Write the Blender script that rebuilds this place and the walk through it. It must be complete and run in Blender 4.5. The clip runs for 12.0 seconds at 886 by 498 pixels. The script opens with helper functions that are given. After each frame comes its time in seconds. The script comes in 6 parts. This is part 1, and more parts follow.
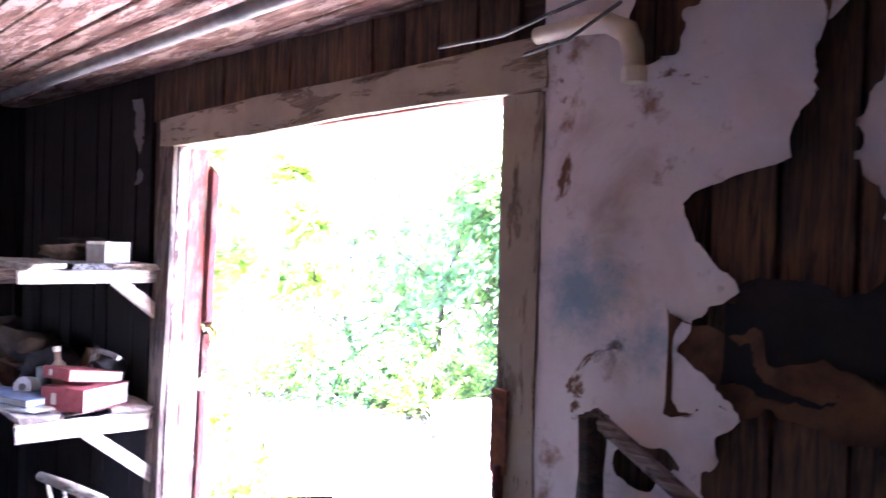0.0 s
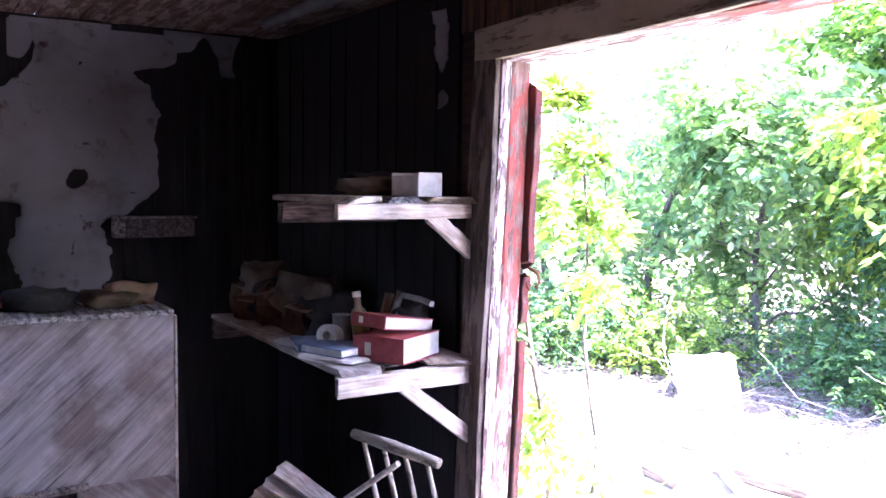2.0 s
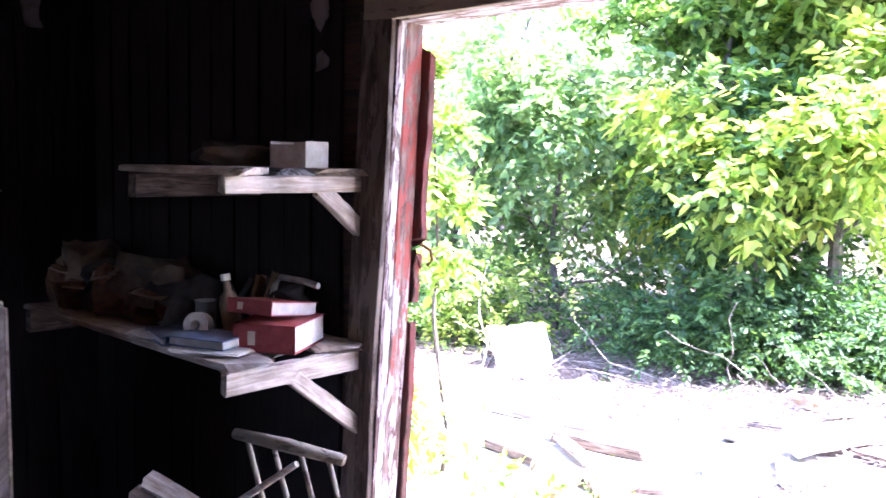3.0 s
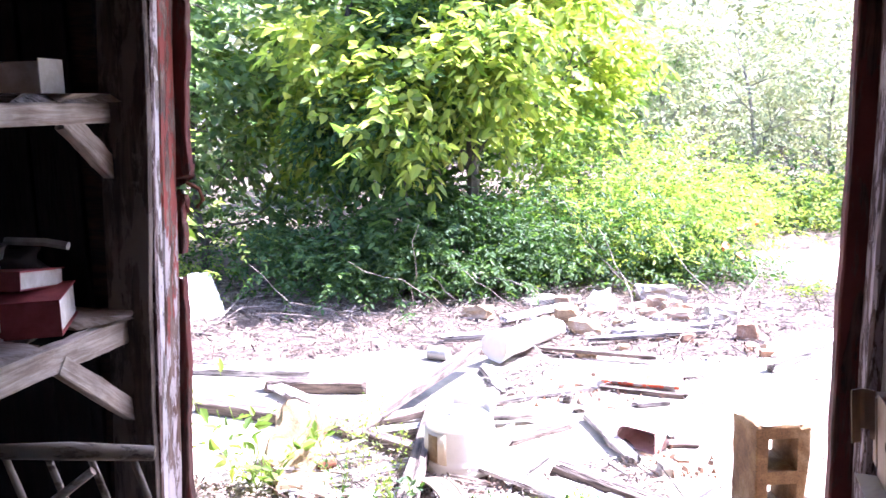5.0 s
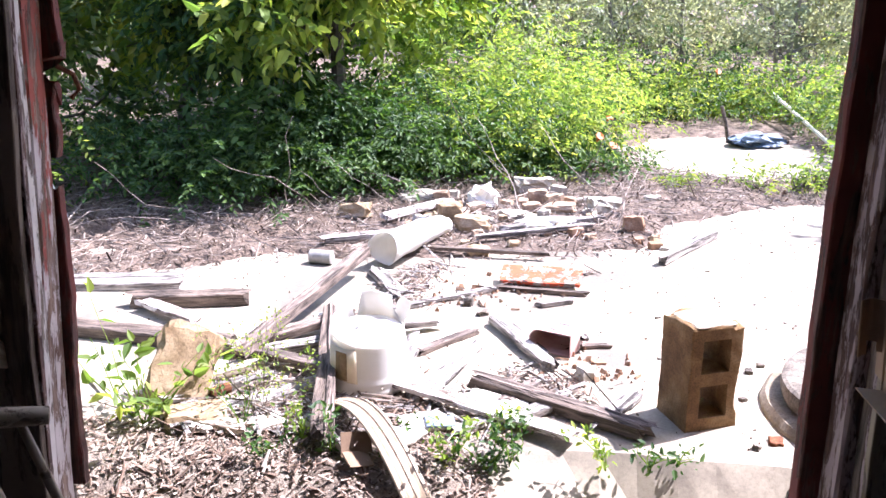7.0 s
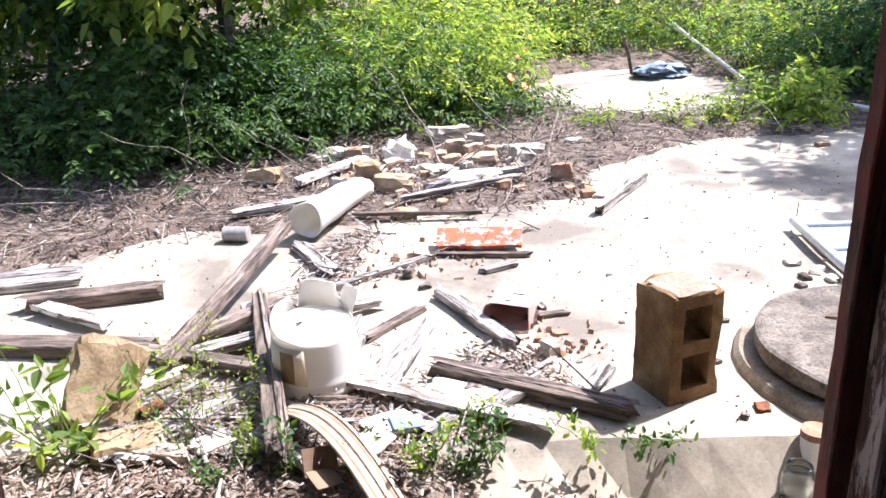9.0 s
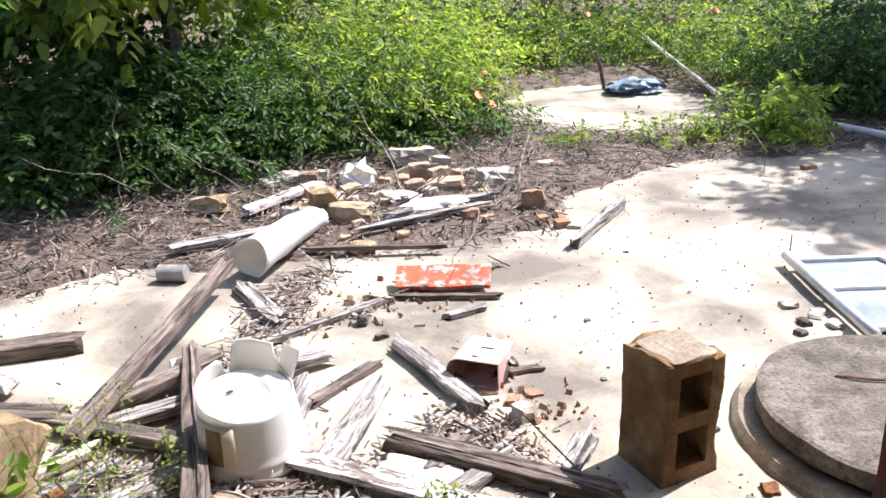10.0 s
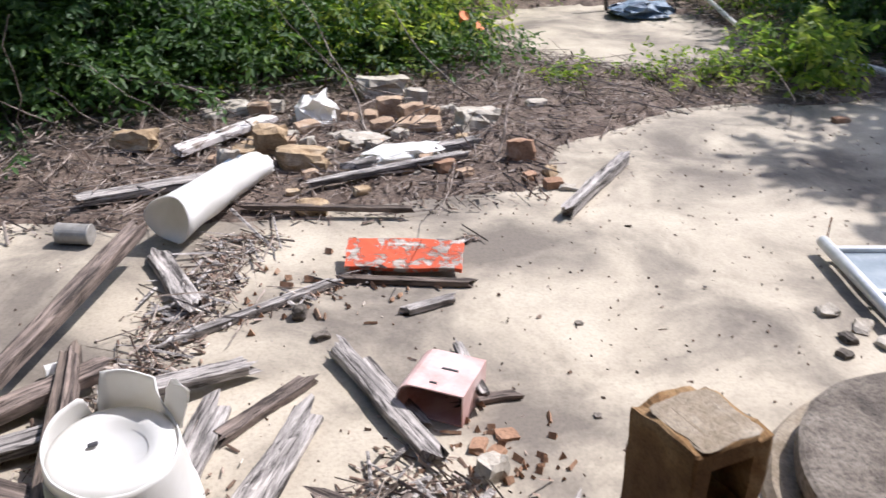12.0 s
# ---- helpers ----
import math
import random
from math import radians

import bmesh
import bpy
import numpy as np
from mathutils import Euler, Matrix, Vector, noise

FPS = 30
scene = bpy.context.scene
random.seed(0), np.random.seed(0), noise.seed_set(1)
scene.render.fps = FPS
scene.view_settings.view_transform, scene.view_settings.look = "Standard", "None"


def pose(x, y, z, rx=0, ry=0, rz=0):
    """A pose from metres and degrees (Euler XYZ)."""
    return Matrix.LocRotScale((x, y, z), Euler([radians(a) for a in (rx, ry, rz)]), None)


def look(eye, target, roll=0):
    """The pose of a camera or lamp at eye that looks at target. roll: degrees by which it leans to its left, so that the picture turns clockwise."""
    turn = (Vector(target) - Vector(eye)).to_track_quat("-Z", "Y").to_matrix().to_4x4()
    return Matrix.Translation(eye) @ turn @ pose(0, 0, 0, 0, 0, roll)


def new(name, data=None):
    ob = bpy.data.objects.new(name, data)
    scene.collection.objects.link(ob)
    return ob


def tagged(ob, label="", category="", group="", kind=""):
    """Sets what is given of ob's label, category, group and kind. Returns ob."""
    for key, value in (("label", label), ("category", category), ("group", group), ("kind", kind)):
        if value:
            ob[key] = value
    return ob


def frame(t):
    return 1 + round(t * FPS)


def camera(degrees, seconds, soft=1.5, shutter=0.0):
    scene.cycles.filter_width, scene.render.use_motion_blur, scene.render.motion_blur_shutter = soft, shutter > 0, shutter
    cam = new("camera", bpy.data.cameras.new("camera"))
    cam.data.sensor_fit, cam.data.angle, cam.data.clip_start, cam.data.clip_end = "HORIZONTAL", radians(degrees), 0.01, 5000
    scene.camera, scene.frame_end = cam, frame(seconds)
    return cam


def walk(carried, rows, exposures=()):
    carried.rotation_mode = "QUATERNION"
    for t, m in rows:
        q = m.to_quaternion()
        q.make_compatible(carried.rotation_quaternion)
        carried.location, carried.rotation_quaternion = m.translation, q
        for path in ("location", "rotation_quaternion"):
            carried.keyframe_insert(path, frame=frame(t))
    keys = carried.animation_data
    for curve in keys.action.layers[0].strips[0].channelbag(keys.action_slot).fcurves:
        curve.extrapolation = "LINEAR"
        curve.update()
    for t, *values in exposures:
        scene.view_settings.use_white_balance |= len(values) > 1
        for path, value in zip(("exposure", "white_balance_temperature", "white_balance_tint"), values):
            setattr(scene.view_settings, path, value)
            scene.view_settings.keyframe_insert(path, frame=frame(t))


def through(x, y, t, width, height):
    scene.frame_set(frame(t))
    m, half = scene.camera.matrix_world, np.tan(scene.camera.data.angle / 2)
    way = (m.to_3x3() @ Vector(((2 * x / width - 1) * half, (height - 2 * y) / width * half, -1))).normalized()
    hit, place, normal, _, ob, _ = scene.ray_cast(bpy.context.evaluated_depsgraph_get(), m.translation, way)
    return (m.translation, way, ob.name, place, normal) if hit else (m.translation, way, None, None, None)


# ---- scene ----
cam = camera(53.7, 12.0, shutter=0.2)
PATH = [
    (0, (2.34, -1.343, 1.655), (0.801, -0.067, 1.623), 1.7),
    (0.5, (2.216, -1.358, 1.623), (0.516, -0.309, 1.522), 1.1),
    (1, (1.994, -1.507, 1.626), (0.257, -0.529, 1.458), 0.6),
    (1.5, (1.735, -1.576, 1.567), (-0.014, -0.619, 1.41), 0.4),
    (2, (1.514, -1.663, 1.54), (-0.191, -0.626, 1.4), 0.6),
    (2.5, (1.312, -1.776, 1.522), (-0.264, -0.553, 1.369), 0.8),
    (3, (1.079, -1.872, 1.53), (-0.275, -0.413, 1.336), 1.1),
    (3.2, (1.027, -1.898, 1.534), (-0.248, -0.37, 1.336), 1.2),
    (4.8, (0.455, -1.972, 1.476), (-0.148, -0.09, 1.162), -1.3),
    (5, (0.4, -1.947, 1.459), (-0.129, -0.045, 1.134), -1.5),
    (5.5, (0.257, -1.956, 1.473), (-0.065, -0.016, 1.108), -0.8),
    (6, (0.127, -1.968, 1.475), (-0.048, -0.025, 1.035), -0.2),
    (6.5, (0.089, -1.845, 1.436), (-0.067, 0.083, 0.926), -0.3),
    (6.7, (0.085, -1.757, 1.422), (-0.079, 0.162, 0.885), -0.2),
    (8.3, (-0.098, -1.44, 1.462), (-0.113, 0.442, 0.786), -1.2),
    (8.5, (-0.116, -1.401, 1.455), (-0.096, 0.477, 0.769), -1.5),
    (9, (-0.15, -1.315, 1.465), (-0.057, 0.55, 0.75), -2.3),
    (9.5, (-0.146, -1.137, 1.459), (-0.006, 0.737, 0.777), -2.0),
    (10, (-0.08, -0.895, 1.436), (0.082, 0.973, 0.741), -1.9),
    (10.5, (-0.031, -0.677, 1.397), (0.195, 1.164, 0.648), -1.9),
    (11, (0.001, -0.507, 1.409), (0.325, 1.289, 0.589), -1.6),
    (11.5, (0.033, -0.376, 1.408), (0.422, 1.372, 0.517), -1.0),
    (12, (0.065, -0.173, 1.396), (0.25, 1.609, 0.508), 0.7),
]
EXPO = [(0.0, 6.2, 5100, 37), (0.5, 6.0, 5100, 37), (1.0, 5.65, 5100, 37), (1.5, 5.25, 5100, 37), (2.5, 4.65, 5150, 36), (3.0, 4.4, 5300, 34), (5.0, 3.1, 5500, 33), (5.5, 2.8, 5600, 32), (6.5, 2.2, 5800, 27), (8.5, 1.62, 5950, 21), (9.5, 1.36, 6100, 17), (10.5, 0.88, 6180, 15), (11.0, 0.7, 6150, 15), (12.0, 0.46, 6080, 16)]
walk(cam, [(t, look(e, g, r)) for t, e, g, r in PATH], EXPO)

# ---- world, sun ----
SUN_DIR = Vector((0.80, 0.42, 1.25)).normalized()  # towards the sun
world = bpy.data.worlds.new("World")
scene.world = world
world.use_nodes = True
wn = world.node_tree
sky = wn.nodes.new("ShaderNodeTexSky")
sky.sky_type = "NISHITA"
sky.sun_disc = False
sky.sun_elevation = math.asin(SUN_DIR.z)
sky.sun_rotation = math.atan2(SUN_DIR.x, SUN_DIR.y)
sky.air_density, sky.dust_density = 1.0, 2.0
wn.nodes["Background"].inputs["Strength"].default_value = 0.15
wn.links.new(sky.outputs["Color"], wn.nodes["Background"].inputs["Color"])
sun_data = bpy.data.lights.new("sun", "SUN")
sun_data.energy, sun_data.angle, sun_data.color = 5.0, radians(0.53), (1.0, 0.96, 0.9)
sun = new("sun", sun_data)
sun.matrix_world = look(SUN_DIR * 20, (0, 0, 0))

# ---- helpers of this scene ----

def smooth(a, b, x):
    t = np.clip((np.asarray(x, float) - a) / (b - a), 0, 1)
    return t * t * (3 - 2 * t)


def thing(name, m, label, category, group="", kind=""):
    ob = new(name)
    ob.empty_display_size = 0.1
    ob.matrix_basis = m
    return tagged(ob, label, category, group, kind)


def part(name, bm, material, parent=None, label="", smooth_faces=False):
    me = bpy.data.meshes.new(name)
    if isinstance(bm, tuple):
        me.from_pydata(bm[0], [], bm[1])
    else:
        bm.to_mesh(me)
        bm.free()
    me.materials.append(material)
    if smooth_faces:
        me.polygons.foreach_set("use_smooth", np.ones(len(me.polygons), bool))
    ob = new(name, me)
    if parent is not None:
        ob.parent = parent
    if label:
        ob["label"] = label
    return ob


def box_bm(sx, sy, sz, bevel=0.0, at=(0, 0, 0), bm=None, turn=None):
    """A box of that size whose middle is at the given place."""
    own = bm if bm is not None else bmesh.new()
    m = Matrix.Translation(at) @ (turn or Matrix.Identity(4)) @ Matrix.Diagonal((sx, sy, sz, 1))
    made = bmesh.ops.create_cube(own, size=1, matrix=m)["verts"]
    if bevel:
        edges = {e for v in made for e in v.link_edges}
        bmesh.ops.bevel(own, geom=list(edges), offset=bevel, segments=1, affect="EDGES", profile=0.6)
    return own


def plank_bm(length, w, h, seed=0, rag=0.02, warp=0.006, steps=14):
    """A weathered board along x, its underside at z = 0, with ragged ends and worn edges."""
    r = np.random.default_rng(seed)
    c = min(w, h) * 0.09
    ring = [(-w / 2 + c, 0), (w / 2 - c, 0), (w / 2, c), (w / 2, h - c), (w / 2 - c, h), (w / 4, h), (w / 12, h), (-w / 12, h), (-w / 4, h), (-w / 2 + c, h), (-w / 2, h - c), (-w / 2, c)]
    n = len(ring)
    verts, faces = [], []
    p = r.uniform(0, 6, 4)
    for i in range(steps + 1):
        u = i / steps
        x = (u - 0.5) * length
        dy = warp * math.sin(3 * u + p[0]) + 0.3 * warp * math.sin(11 * u + p[1])
        sw = 1 + 0.05 * math.sin(9 * u + p[2]) + r.uniform(-0.03, 0.03)
        for k, (y, z) in enumerate(ring):
            e = 0.0
            if i in (0, steps):
                e = (r.uniform(-1.4, 0.3) + 0.8 * math.sin(5 * y / w + p[3])) * rag * (1 if i else -1)
            split = -0.10 * h * (0.5 + 0.5 * math.sin(6 * u + p[1])) if abs(y) < w / 10 and z > 0 else 0.0
            verts.append((x + e, y * sw + dy, z + split + (r.uniform(-1, 1) * 0.05 * h if z > 0 else 0)))
    for i in range(steps):
        for k in range(n):
            a, b = i * n + k, i * n + (k + 1) % n
            faces.append((a, b, b + n, a + n))
    faces.append(tuple(range(n))[::-1])
    faces.append(tuple(steps * n + k for k in range(n)))
    return verts, faces


def tube(points, radii, sides=6, cap=True):
    """Tapered tube through the points, as vertices and faces."""
    pts = [Vector(p) for p in points]
    verts, faces = [], []
    up = Vector((0.31, 0.17, 0.93))
    for i, p in enumerate(pts):
        d = (pts[min(i + 1, len(pts) - 1)] - pts[max(i - 1, 0)]).normalized()
        a = d.cross(up)
        a = a.normalized() if a.length > 1e-4 else Vector((1, 0, 0))
        b = d.cross(a)
        for k in range(sides):
            t = 2 * math.pi * k / sides
            verts.append(tuple(p + (a * math.cos(t) + b * math.sin(t)) * radii[i]))
    for i in range(len(pts) - 1):
        for k in range(sides):
            q = i * sides
            faces.append((q + k, q + (k + 1) % sides, q + sides + (k + 1) % sides, q + sides + k))
    if cap:
        faces.append(tuple(range(sides))[::-1])
        faces.append(tuple((len(pts) - 1) * sides + k for k in range(sides)))
    return verts, faces


def merge(pieces):
    verts, faces = [], []
    for v, f in pieces:
        o = len(verts)
        verts += [tuple(q) for q in v]
        faces += [tuple(o + i for i in q) for q in f]
    return verts, faces


def stone_bm(sx, sy, sz, seed=0, rough=0.18, cuts=2):
    """A rough block whose underside is at z = 0."""
    bm = bmesh.new()
    bmesh.ops.create_cube(bm, size=1)
    bmesh.ops.subdivide_edges(bm, edges=bm.edges[:], cuts=cuts, use_grid_fill=True)
    o = Vector((seed * 3.7, seed * 1.3, seed * 2.1))
    for v in bm.verts:
        n = noise.noise_vector(v.co * 2.3 + o) * rough + noise.noise_vector(v.co * 6 + o) * rough * 0.35
        far = max(0, v.co.length - 0.62) * 0.5
        v.co = v.co * (1 - far) + n
        v.co = Vector((v.co.x * sx, v.co.y * sy, max(0.0, (v.co.z + 0.5) * sz)))
    return bm


def lathe(profile, seg=32):
    verts, faces = [], []
    for r, z in profile:
        for k in range(seg):
            t = 2 * math.pi * k / seg
            verts.append((r * math.cos(t), r * math.sin(t), z))
    for i in range(len(profile) - 1):
        for k in range(seg):
            a, b = i * seg + k, i * seg + (k + 1) % seg
            faces.append((a, b, b + seg, a + seg))
    return verts, faces


# ---- materials ----
def material(name, rough=0.8, metal=0.0):
    m = bpy.data.materials.new(name)
    m.use_nodes = True
    nt = m.node_tree
    b = nt.nodes["Principled BSDF"]
    b.inputs["Roughness"].default_value, b.inputs["Metallic"].default_value = rough, metal
    return m, nt, b


def coords(nt, stretch=(1, 1, 1), shift=True):
    tc = nt.nodes.new("ShaderNodeTexCoord")
    mp = nt.nodes.new("ShaderNodeMapping")
    mp.inputs["Scale"].default_value = stretch
    nt.links.new(tc.outputs["Object"], mp.inputs["Vector"])
    if shift:
        oi = nt.nodes.new("ShaderNodeObjectInfo")
        mu = nt.nodes.new("ShaderNodeMath")
        mu.operation = "MULTIPLY"
        mu.inputs[1].default_value = 37.0
        nt.links.new(oi.outputs["Random"], mu.inputs[0])
        nt.links.new(mu.outputs[0], mp.inputs["Location"])
    return mp.outputs["Vector"]


def noise_tex(nt, vec, scale, detail=6, rough=0.6, distort=0.0):
    n = nt.nodes.new("ShaderNodeTexNoise")
    n.inputs["Scale"].default_value, n.inputs["Detail"].default_value = scale, detail
    n.inputs["Roughness"].default_value, n.inputs["Distortion"].default_value = rough, distort
    nt.links.new(vec, n.inputs["Vector"])
    return n.outputs["Fac"]


def ramp(nt, fac, stops):
    r = nt.nodes.new("ShaderNodeValToRGB")
    e = r.color_ramp.elements
    while len(e) < len(stops):
        e.new(0.5)
    for k, (p, c) in enumerate(stops):
        e[k].position = p
        e[k].color = (*c, 1) if len(c) == 3 else c
    nt.links.new(fac, r.inputs["Fac"])
    return r.outputs["Color"]


def mix(nt, fac, a, b, kind="MIX"):
    n = nt.nodes.new("ShaderNodeMix")
    n.data_type, n.blend_type = "RGBA", kind
    for sock, val in ((n.inputs["Factor"], fac), (n.inputs["A"], a), (n.inputs["B"], b)):
        if isinstance(val, (int, float)):
            sock.default_value = val
        elif isinstance(val, tuple):
            sock.default_value = (*val, 1)
        else:
            nt.links.new(val, sock)
    return n.outputs["Result"]


def bump(nt, b, height, strength, dist=0.01):
    n = nt.nodes.new("ShaderNodeBump")
    n.inputs["Strength"].default_value, n.inputs["Distance"].default_value = strength, dist
    nt.links.new(height, n.inputs["Height"])
    nt.links.new(n.outputs["Normal"], b.inputs["Normal"])


G = lambda v: (v, v, v)


def wood(name, dark, light, stretch=(3, 34, 34), rough=0.85, paint=None, cover=0.5, paint2=None, flake=(0.9, 0.35)):
    """Weathered wood with grain along x; paint: a colour that has partly flaked off."""
    m, nt, b = material(name, rough)
    v = coords(nt, stretch)
    grain = noise_tex(nt, v, 1.6, 8, 0.7, 0.6)
    col = ramp(nt, grain, [(0.40, dark), (0.5, tuple(0.5 * p + 0.5 * q for p, q in zip(dark, light))), (0.61, light)])
    blot = noise_tex(nt, coords(nt, (1, 1, 1)), 7, 4)
    col = mix(nt, 1.0, col, ramp(nt, blot, [(0.3, G(0.55)), (0.65, G(1.1))]), "MULTIPLY")
    height = grain
    if paint:
        pv = coords(nt, (stretch[0] * flake[0], stretch[1] * flake[1], stretch[2] * flake[1]))
        pn = noise_tex(nt, pv, 1.5, 9, 0.72, 0.3)
        mask = ramp(nt, pn, [(cover - 0.02, G(1)), (cover + 0.02, G(0))])
        pc = paint
        if paint2:
            tc = nt.nodes.new("ShaderNodeTexCoord")
            sx = nt.nodes.new("ShaderNodeSeparateXYZ")
            nt.links.new(tc.outputs["Object"], sx.inputs[0])
            ma = nt.nodes.new("ShaderNodeMath")
            ma.operation = "MULTIPLY_ADD"
            ma.inputs[1].default_value = -0.45
            nt.links.new(sx.outputs["X"], ma.inputs[0])
            nt.links.new(noise_tex(nt, coords(nt, (1.4, 4, 4)), 3.0, 6), ma.inputs[2])
            pc = mix(nt, ramp(nt, ma.outputs[0], [(0.44, G(0)), (0.48, G(1))]), paint, paint2)
        pc = mix(nt, 1.0, pc, ramp(nt, blot, [(0.3, G(0.75)), (0.6, G(1.0))]), "MULTIPLY")
        col = mix(nt, mask, col, pc)
        height = mix(nt, mask, grain, G(0.9))
    nt.links.new(col, b.inputs["Base Color"])
    bump(nt, b, height, 0.85, 0.005)
    return m


def mineral(name, stops, scale=6, fine=60, rough=0.9, strength=0.5, dist=0.006, speck=0.15, shift=True):
    """Concrete, stone, soil: blotches, fine grain and specks."""
    m, nt, b = material(name, rough)
    v = coords(nt, shift=shift)
    big = noise_tex(nt, v, scale, 7, 0.62, 0.4)
    small = noise_tex(nt, v, fine, 5, 0.7)
    col = ramp(nt, big, stops)
    col = mix(nt, 1.0, col, ramp(nt, small, [(0.3, G(1 - 2.2 * speck)), (0.5, G(1)), (0.72, G(1 + speck))]), "MULTIPLY")
    nt.links.new(col, b.inputs["Base Color"])
    bump(nt, b, mix(nt, 0.5, big, small), strength, dist)
    return m


def plain(name, a, c, scale=8, rough=0.5, metal=0.0, strength=0.15, spread=(0.35, 0.65)):
    """A fairly plain surface with dirt and slight variation."""
    m, nt, b = material(name, rough, metal)
    n = noise_tex(nt, coords(nt), scale, 6, 0.65, 0.3)
    nt.links.new(ramp(nt, n, [(spread[0], a), (spread[1], c)]), b.inputs["Base Color"])
    bump(nt, b, n, strength, 0.004)
    return m


def let_through(m, colour, share):
    """Thin plastic that glows when lit from behind."""
    nt = m.node_tree
    tr = nt.nodes.new("ShaderNodeBsdfTranslucent")
    tr.inputs["Color"].default_value = (*colour, 1)
    ms = nt.nodes.new("ShaderNodeMixShader")
    ms.inputs["Fac"].default_value = share
    nt.links.new(nt.nodes["Principled BSDF"].outputs["BSDF"], ms.inputs[1])
    nt.links.new(tr.outputs["BSDF"], ms.inputs[2])
    nt.links.new(ms.outputs["Shader"], nt.nodes["Material Output"].inputs["Surface"])


def leaf_material(name, dark, mid, light, through=0.45, glow=(1.55, 1.6, 0.75)):
    m, nt, b = material(name, 0.58)
    geo = nt.nodes.new("ShaderNodeNewGeometry")
    col = ramp(nt, geo.outputs["Random Per Island"], [(0.0, dark), (0.55, mid), (1.0, light)])
    patch = noise_tex(nt, coords(nt, shift=False), 0.9, 3)
    col = mix(nt, 1.0, col, ramp(nt, patch, [(0.35, (0.75, 0.85, 0.8)), (0.65, (1.25, 1.15, 0.9))]), "MULTIPLY")
    nt.links.new(col, b.inputs["Base Color"])
    tr = nt.nodes.new("ShaderNodeBsdfTranslucent")
    nt.links.new(mix(nt, 1.0, col, glow, "MULTIPLY"), tr.inputs["Color"])
    ms = nt.nodes.new("ShaderNodeMixShader")
    ms.inputs["Fac"].default_value = through
    nt.links.new(b.outputs["BSDF"], ms.inputs[1])
    nt.links.new(tr.outputs["BSDF"], ms.inputs[2])
    nt.links.new(ms.outputs["Shader"], nt.nodes["Material Output"].inputs["Surface"])
    return m


M_CONCRETE = mineral("worn concrete", [(0.36, (0.155, 0.132, 0.108)), (0.46, (0.265, 0.23, 0.182)), (0.54, (0.37, 0.322, 0.25)), (0.66, (0.46, 0.405, 0.32))], 1.7, 90, 0.92, 0.35, 0.004, 0.10)
M_OLDCON = mineral("grey lichen concrete", [(0.3, (0.06, 0.05, 0.042)), (0.5, (0.145, 0.122, 0.10)), (0.7, (0.25, 0.22, 0.185))], 8, 70, 0.95, 1.0, 0.012, 0.32)
M_BLOCK = mineral("brown stained block", [(0.3, (0.095, 0.042, 0.014)), (0.5, (0.20, 0.112, 0.044)), (0.7, (0.31, 0.21, 0.11))], 7, 160, 0.95, 0.6, 0.004, 0.22)
M_CAP = mineral("tan mortar crust", [(0.3, (0.17, 0.13, 0.085)), (0.6, (0.29, 0.24, 0.18)), (0.75, (0.38, 0.34, 0.28))], 14, 120, 0.95, 0.8, 0.006, 0.2)
M_SOIL = mineral("leaf-strewn soil", [(0.3, (0.055, 0.038, 0.03)), (0.5, (0.12, 0.086, 0.066)), (0.7, (0.22, 0.17, 0.135))], 9, 55, 0.95, 1.0, 0.02, 0.3, False)
M_DUST = mineral("dusty pale debris soil", [(0.3, (0.13, 0.10, 0.08)), (0.5, (0.24, 0.195, 0.155)), (0.7, (0.40, 0.345, 0.28))], 11, 60, 0.95, 1.0, 0.02, 0.3, False)
M_BRICK = mineral("orange brick", [(0.3, (0.20, 0.105, 0.06)), (0.55, (0.33, 0.195, 0.12)), (0.75, (0.44, 0.345, 0.265))], 12, 110, 0.92, 0.6, 0.004, 0.2)
M_TANBRICK = mineral("dusty tan brick", [(0.3, (0.26, 0.17, 0.11)), (0.55, (0.40, 0.285, 0.195)), (0.75, (0.50, 0.42, 0.34))], 12, 110, 0.92, 0.6, 0.004, 0.2)
M_SANDSTONE = mineral("yellow sandstone", [(0.3, (0.21, 0.135, 0.07)), (0.55, (0.37, 0.27, 0.165)), (0.75, (0.50, 0.42, 0.32))], 10, 100, 0.92, 0.7, 0.006, 0.2)
M_RUBBLE = mineral("pale rubble", [(0.3, (0.28, 0.24, 0.19)), (0.6, (0.45, 0.41, 0.35)), (0.75, (0.56, 0.52, 0.46))], 10, 100, 0.92, 0.6, 0.006, 0.18)
M_GREYWOOD = wood("silver-grey weathered wood", (0.035, 0.028, 0.025), (0.53, 0.485, 0.45))
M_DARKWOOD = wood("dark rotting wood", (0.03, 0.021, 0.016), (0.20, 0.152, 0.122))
M_BROWNWOOD = wood("brown rotting wood", (0.032, 0.022, 0.017), (0.29, 0.225, 0.19))
M_PALEWOOD = wood("pale sawn wood", (0.32, 0.25, 0.19), (0.62, 0.54, 0.45))
M_WHITEWOOD = wood("white flaking painted wood", (0.10, 0.07, 0.055), (0.32, 0.26, 0.22), paint=(0.68, 0.63, 0.60), cover=0.52, flake=(1.7, 0.6))
M_REDJAMB = wood("red and white flaking painted wood", (0.13, 0.07, 0.05), (0.34, 0.24, 0.19), paint=(0.36, 0.085, 0.06), cover=0.51, paint2=(0.62, 0.55, 0.54), flake=(1.9, 0.7))
M_JAMBR = wood("brown weathered jamb with pinkish flakes", (0.05, 0.022, 0.018), (0.17, 0.095, 0.08), paint=(0.42, 0.33, 0.32), cover=0.49, flake=(1.6, 0.6))
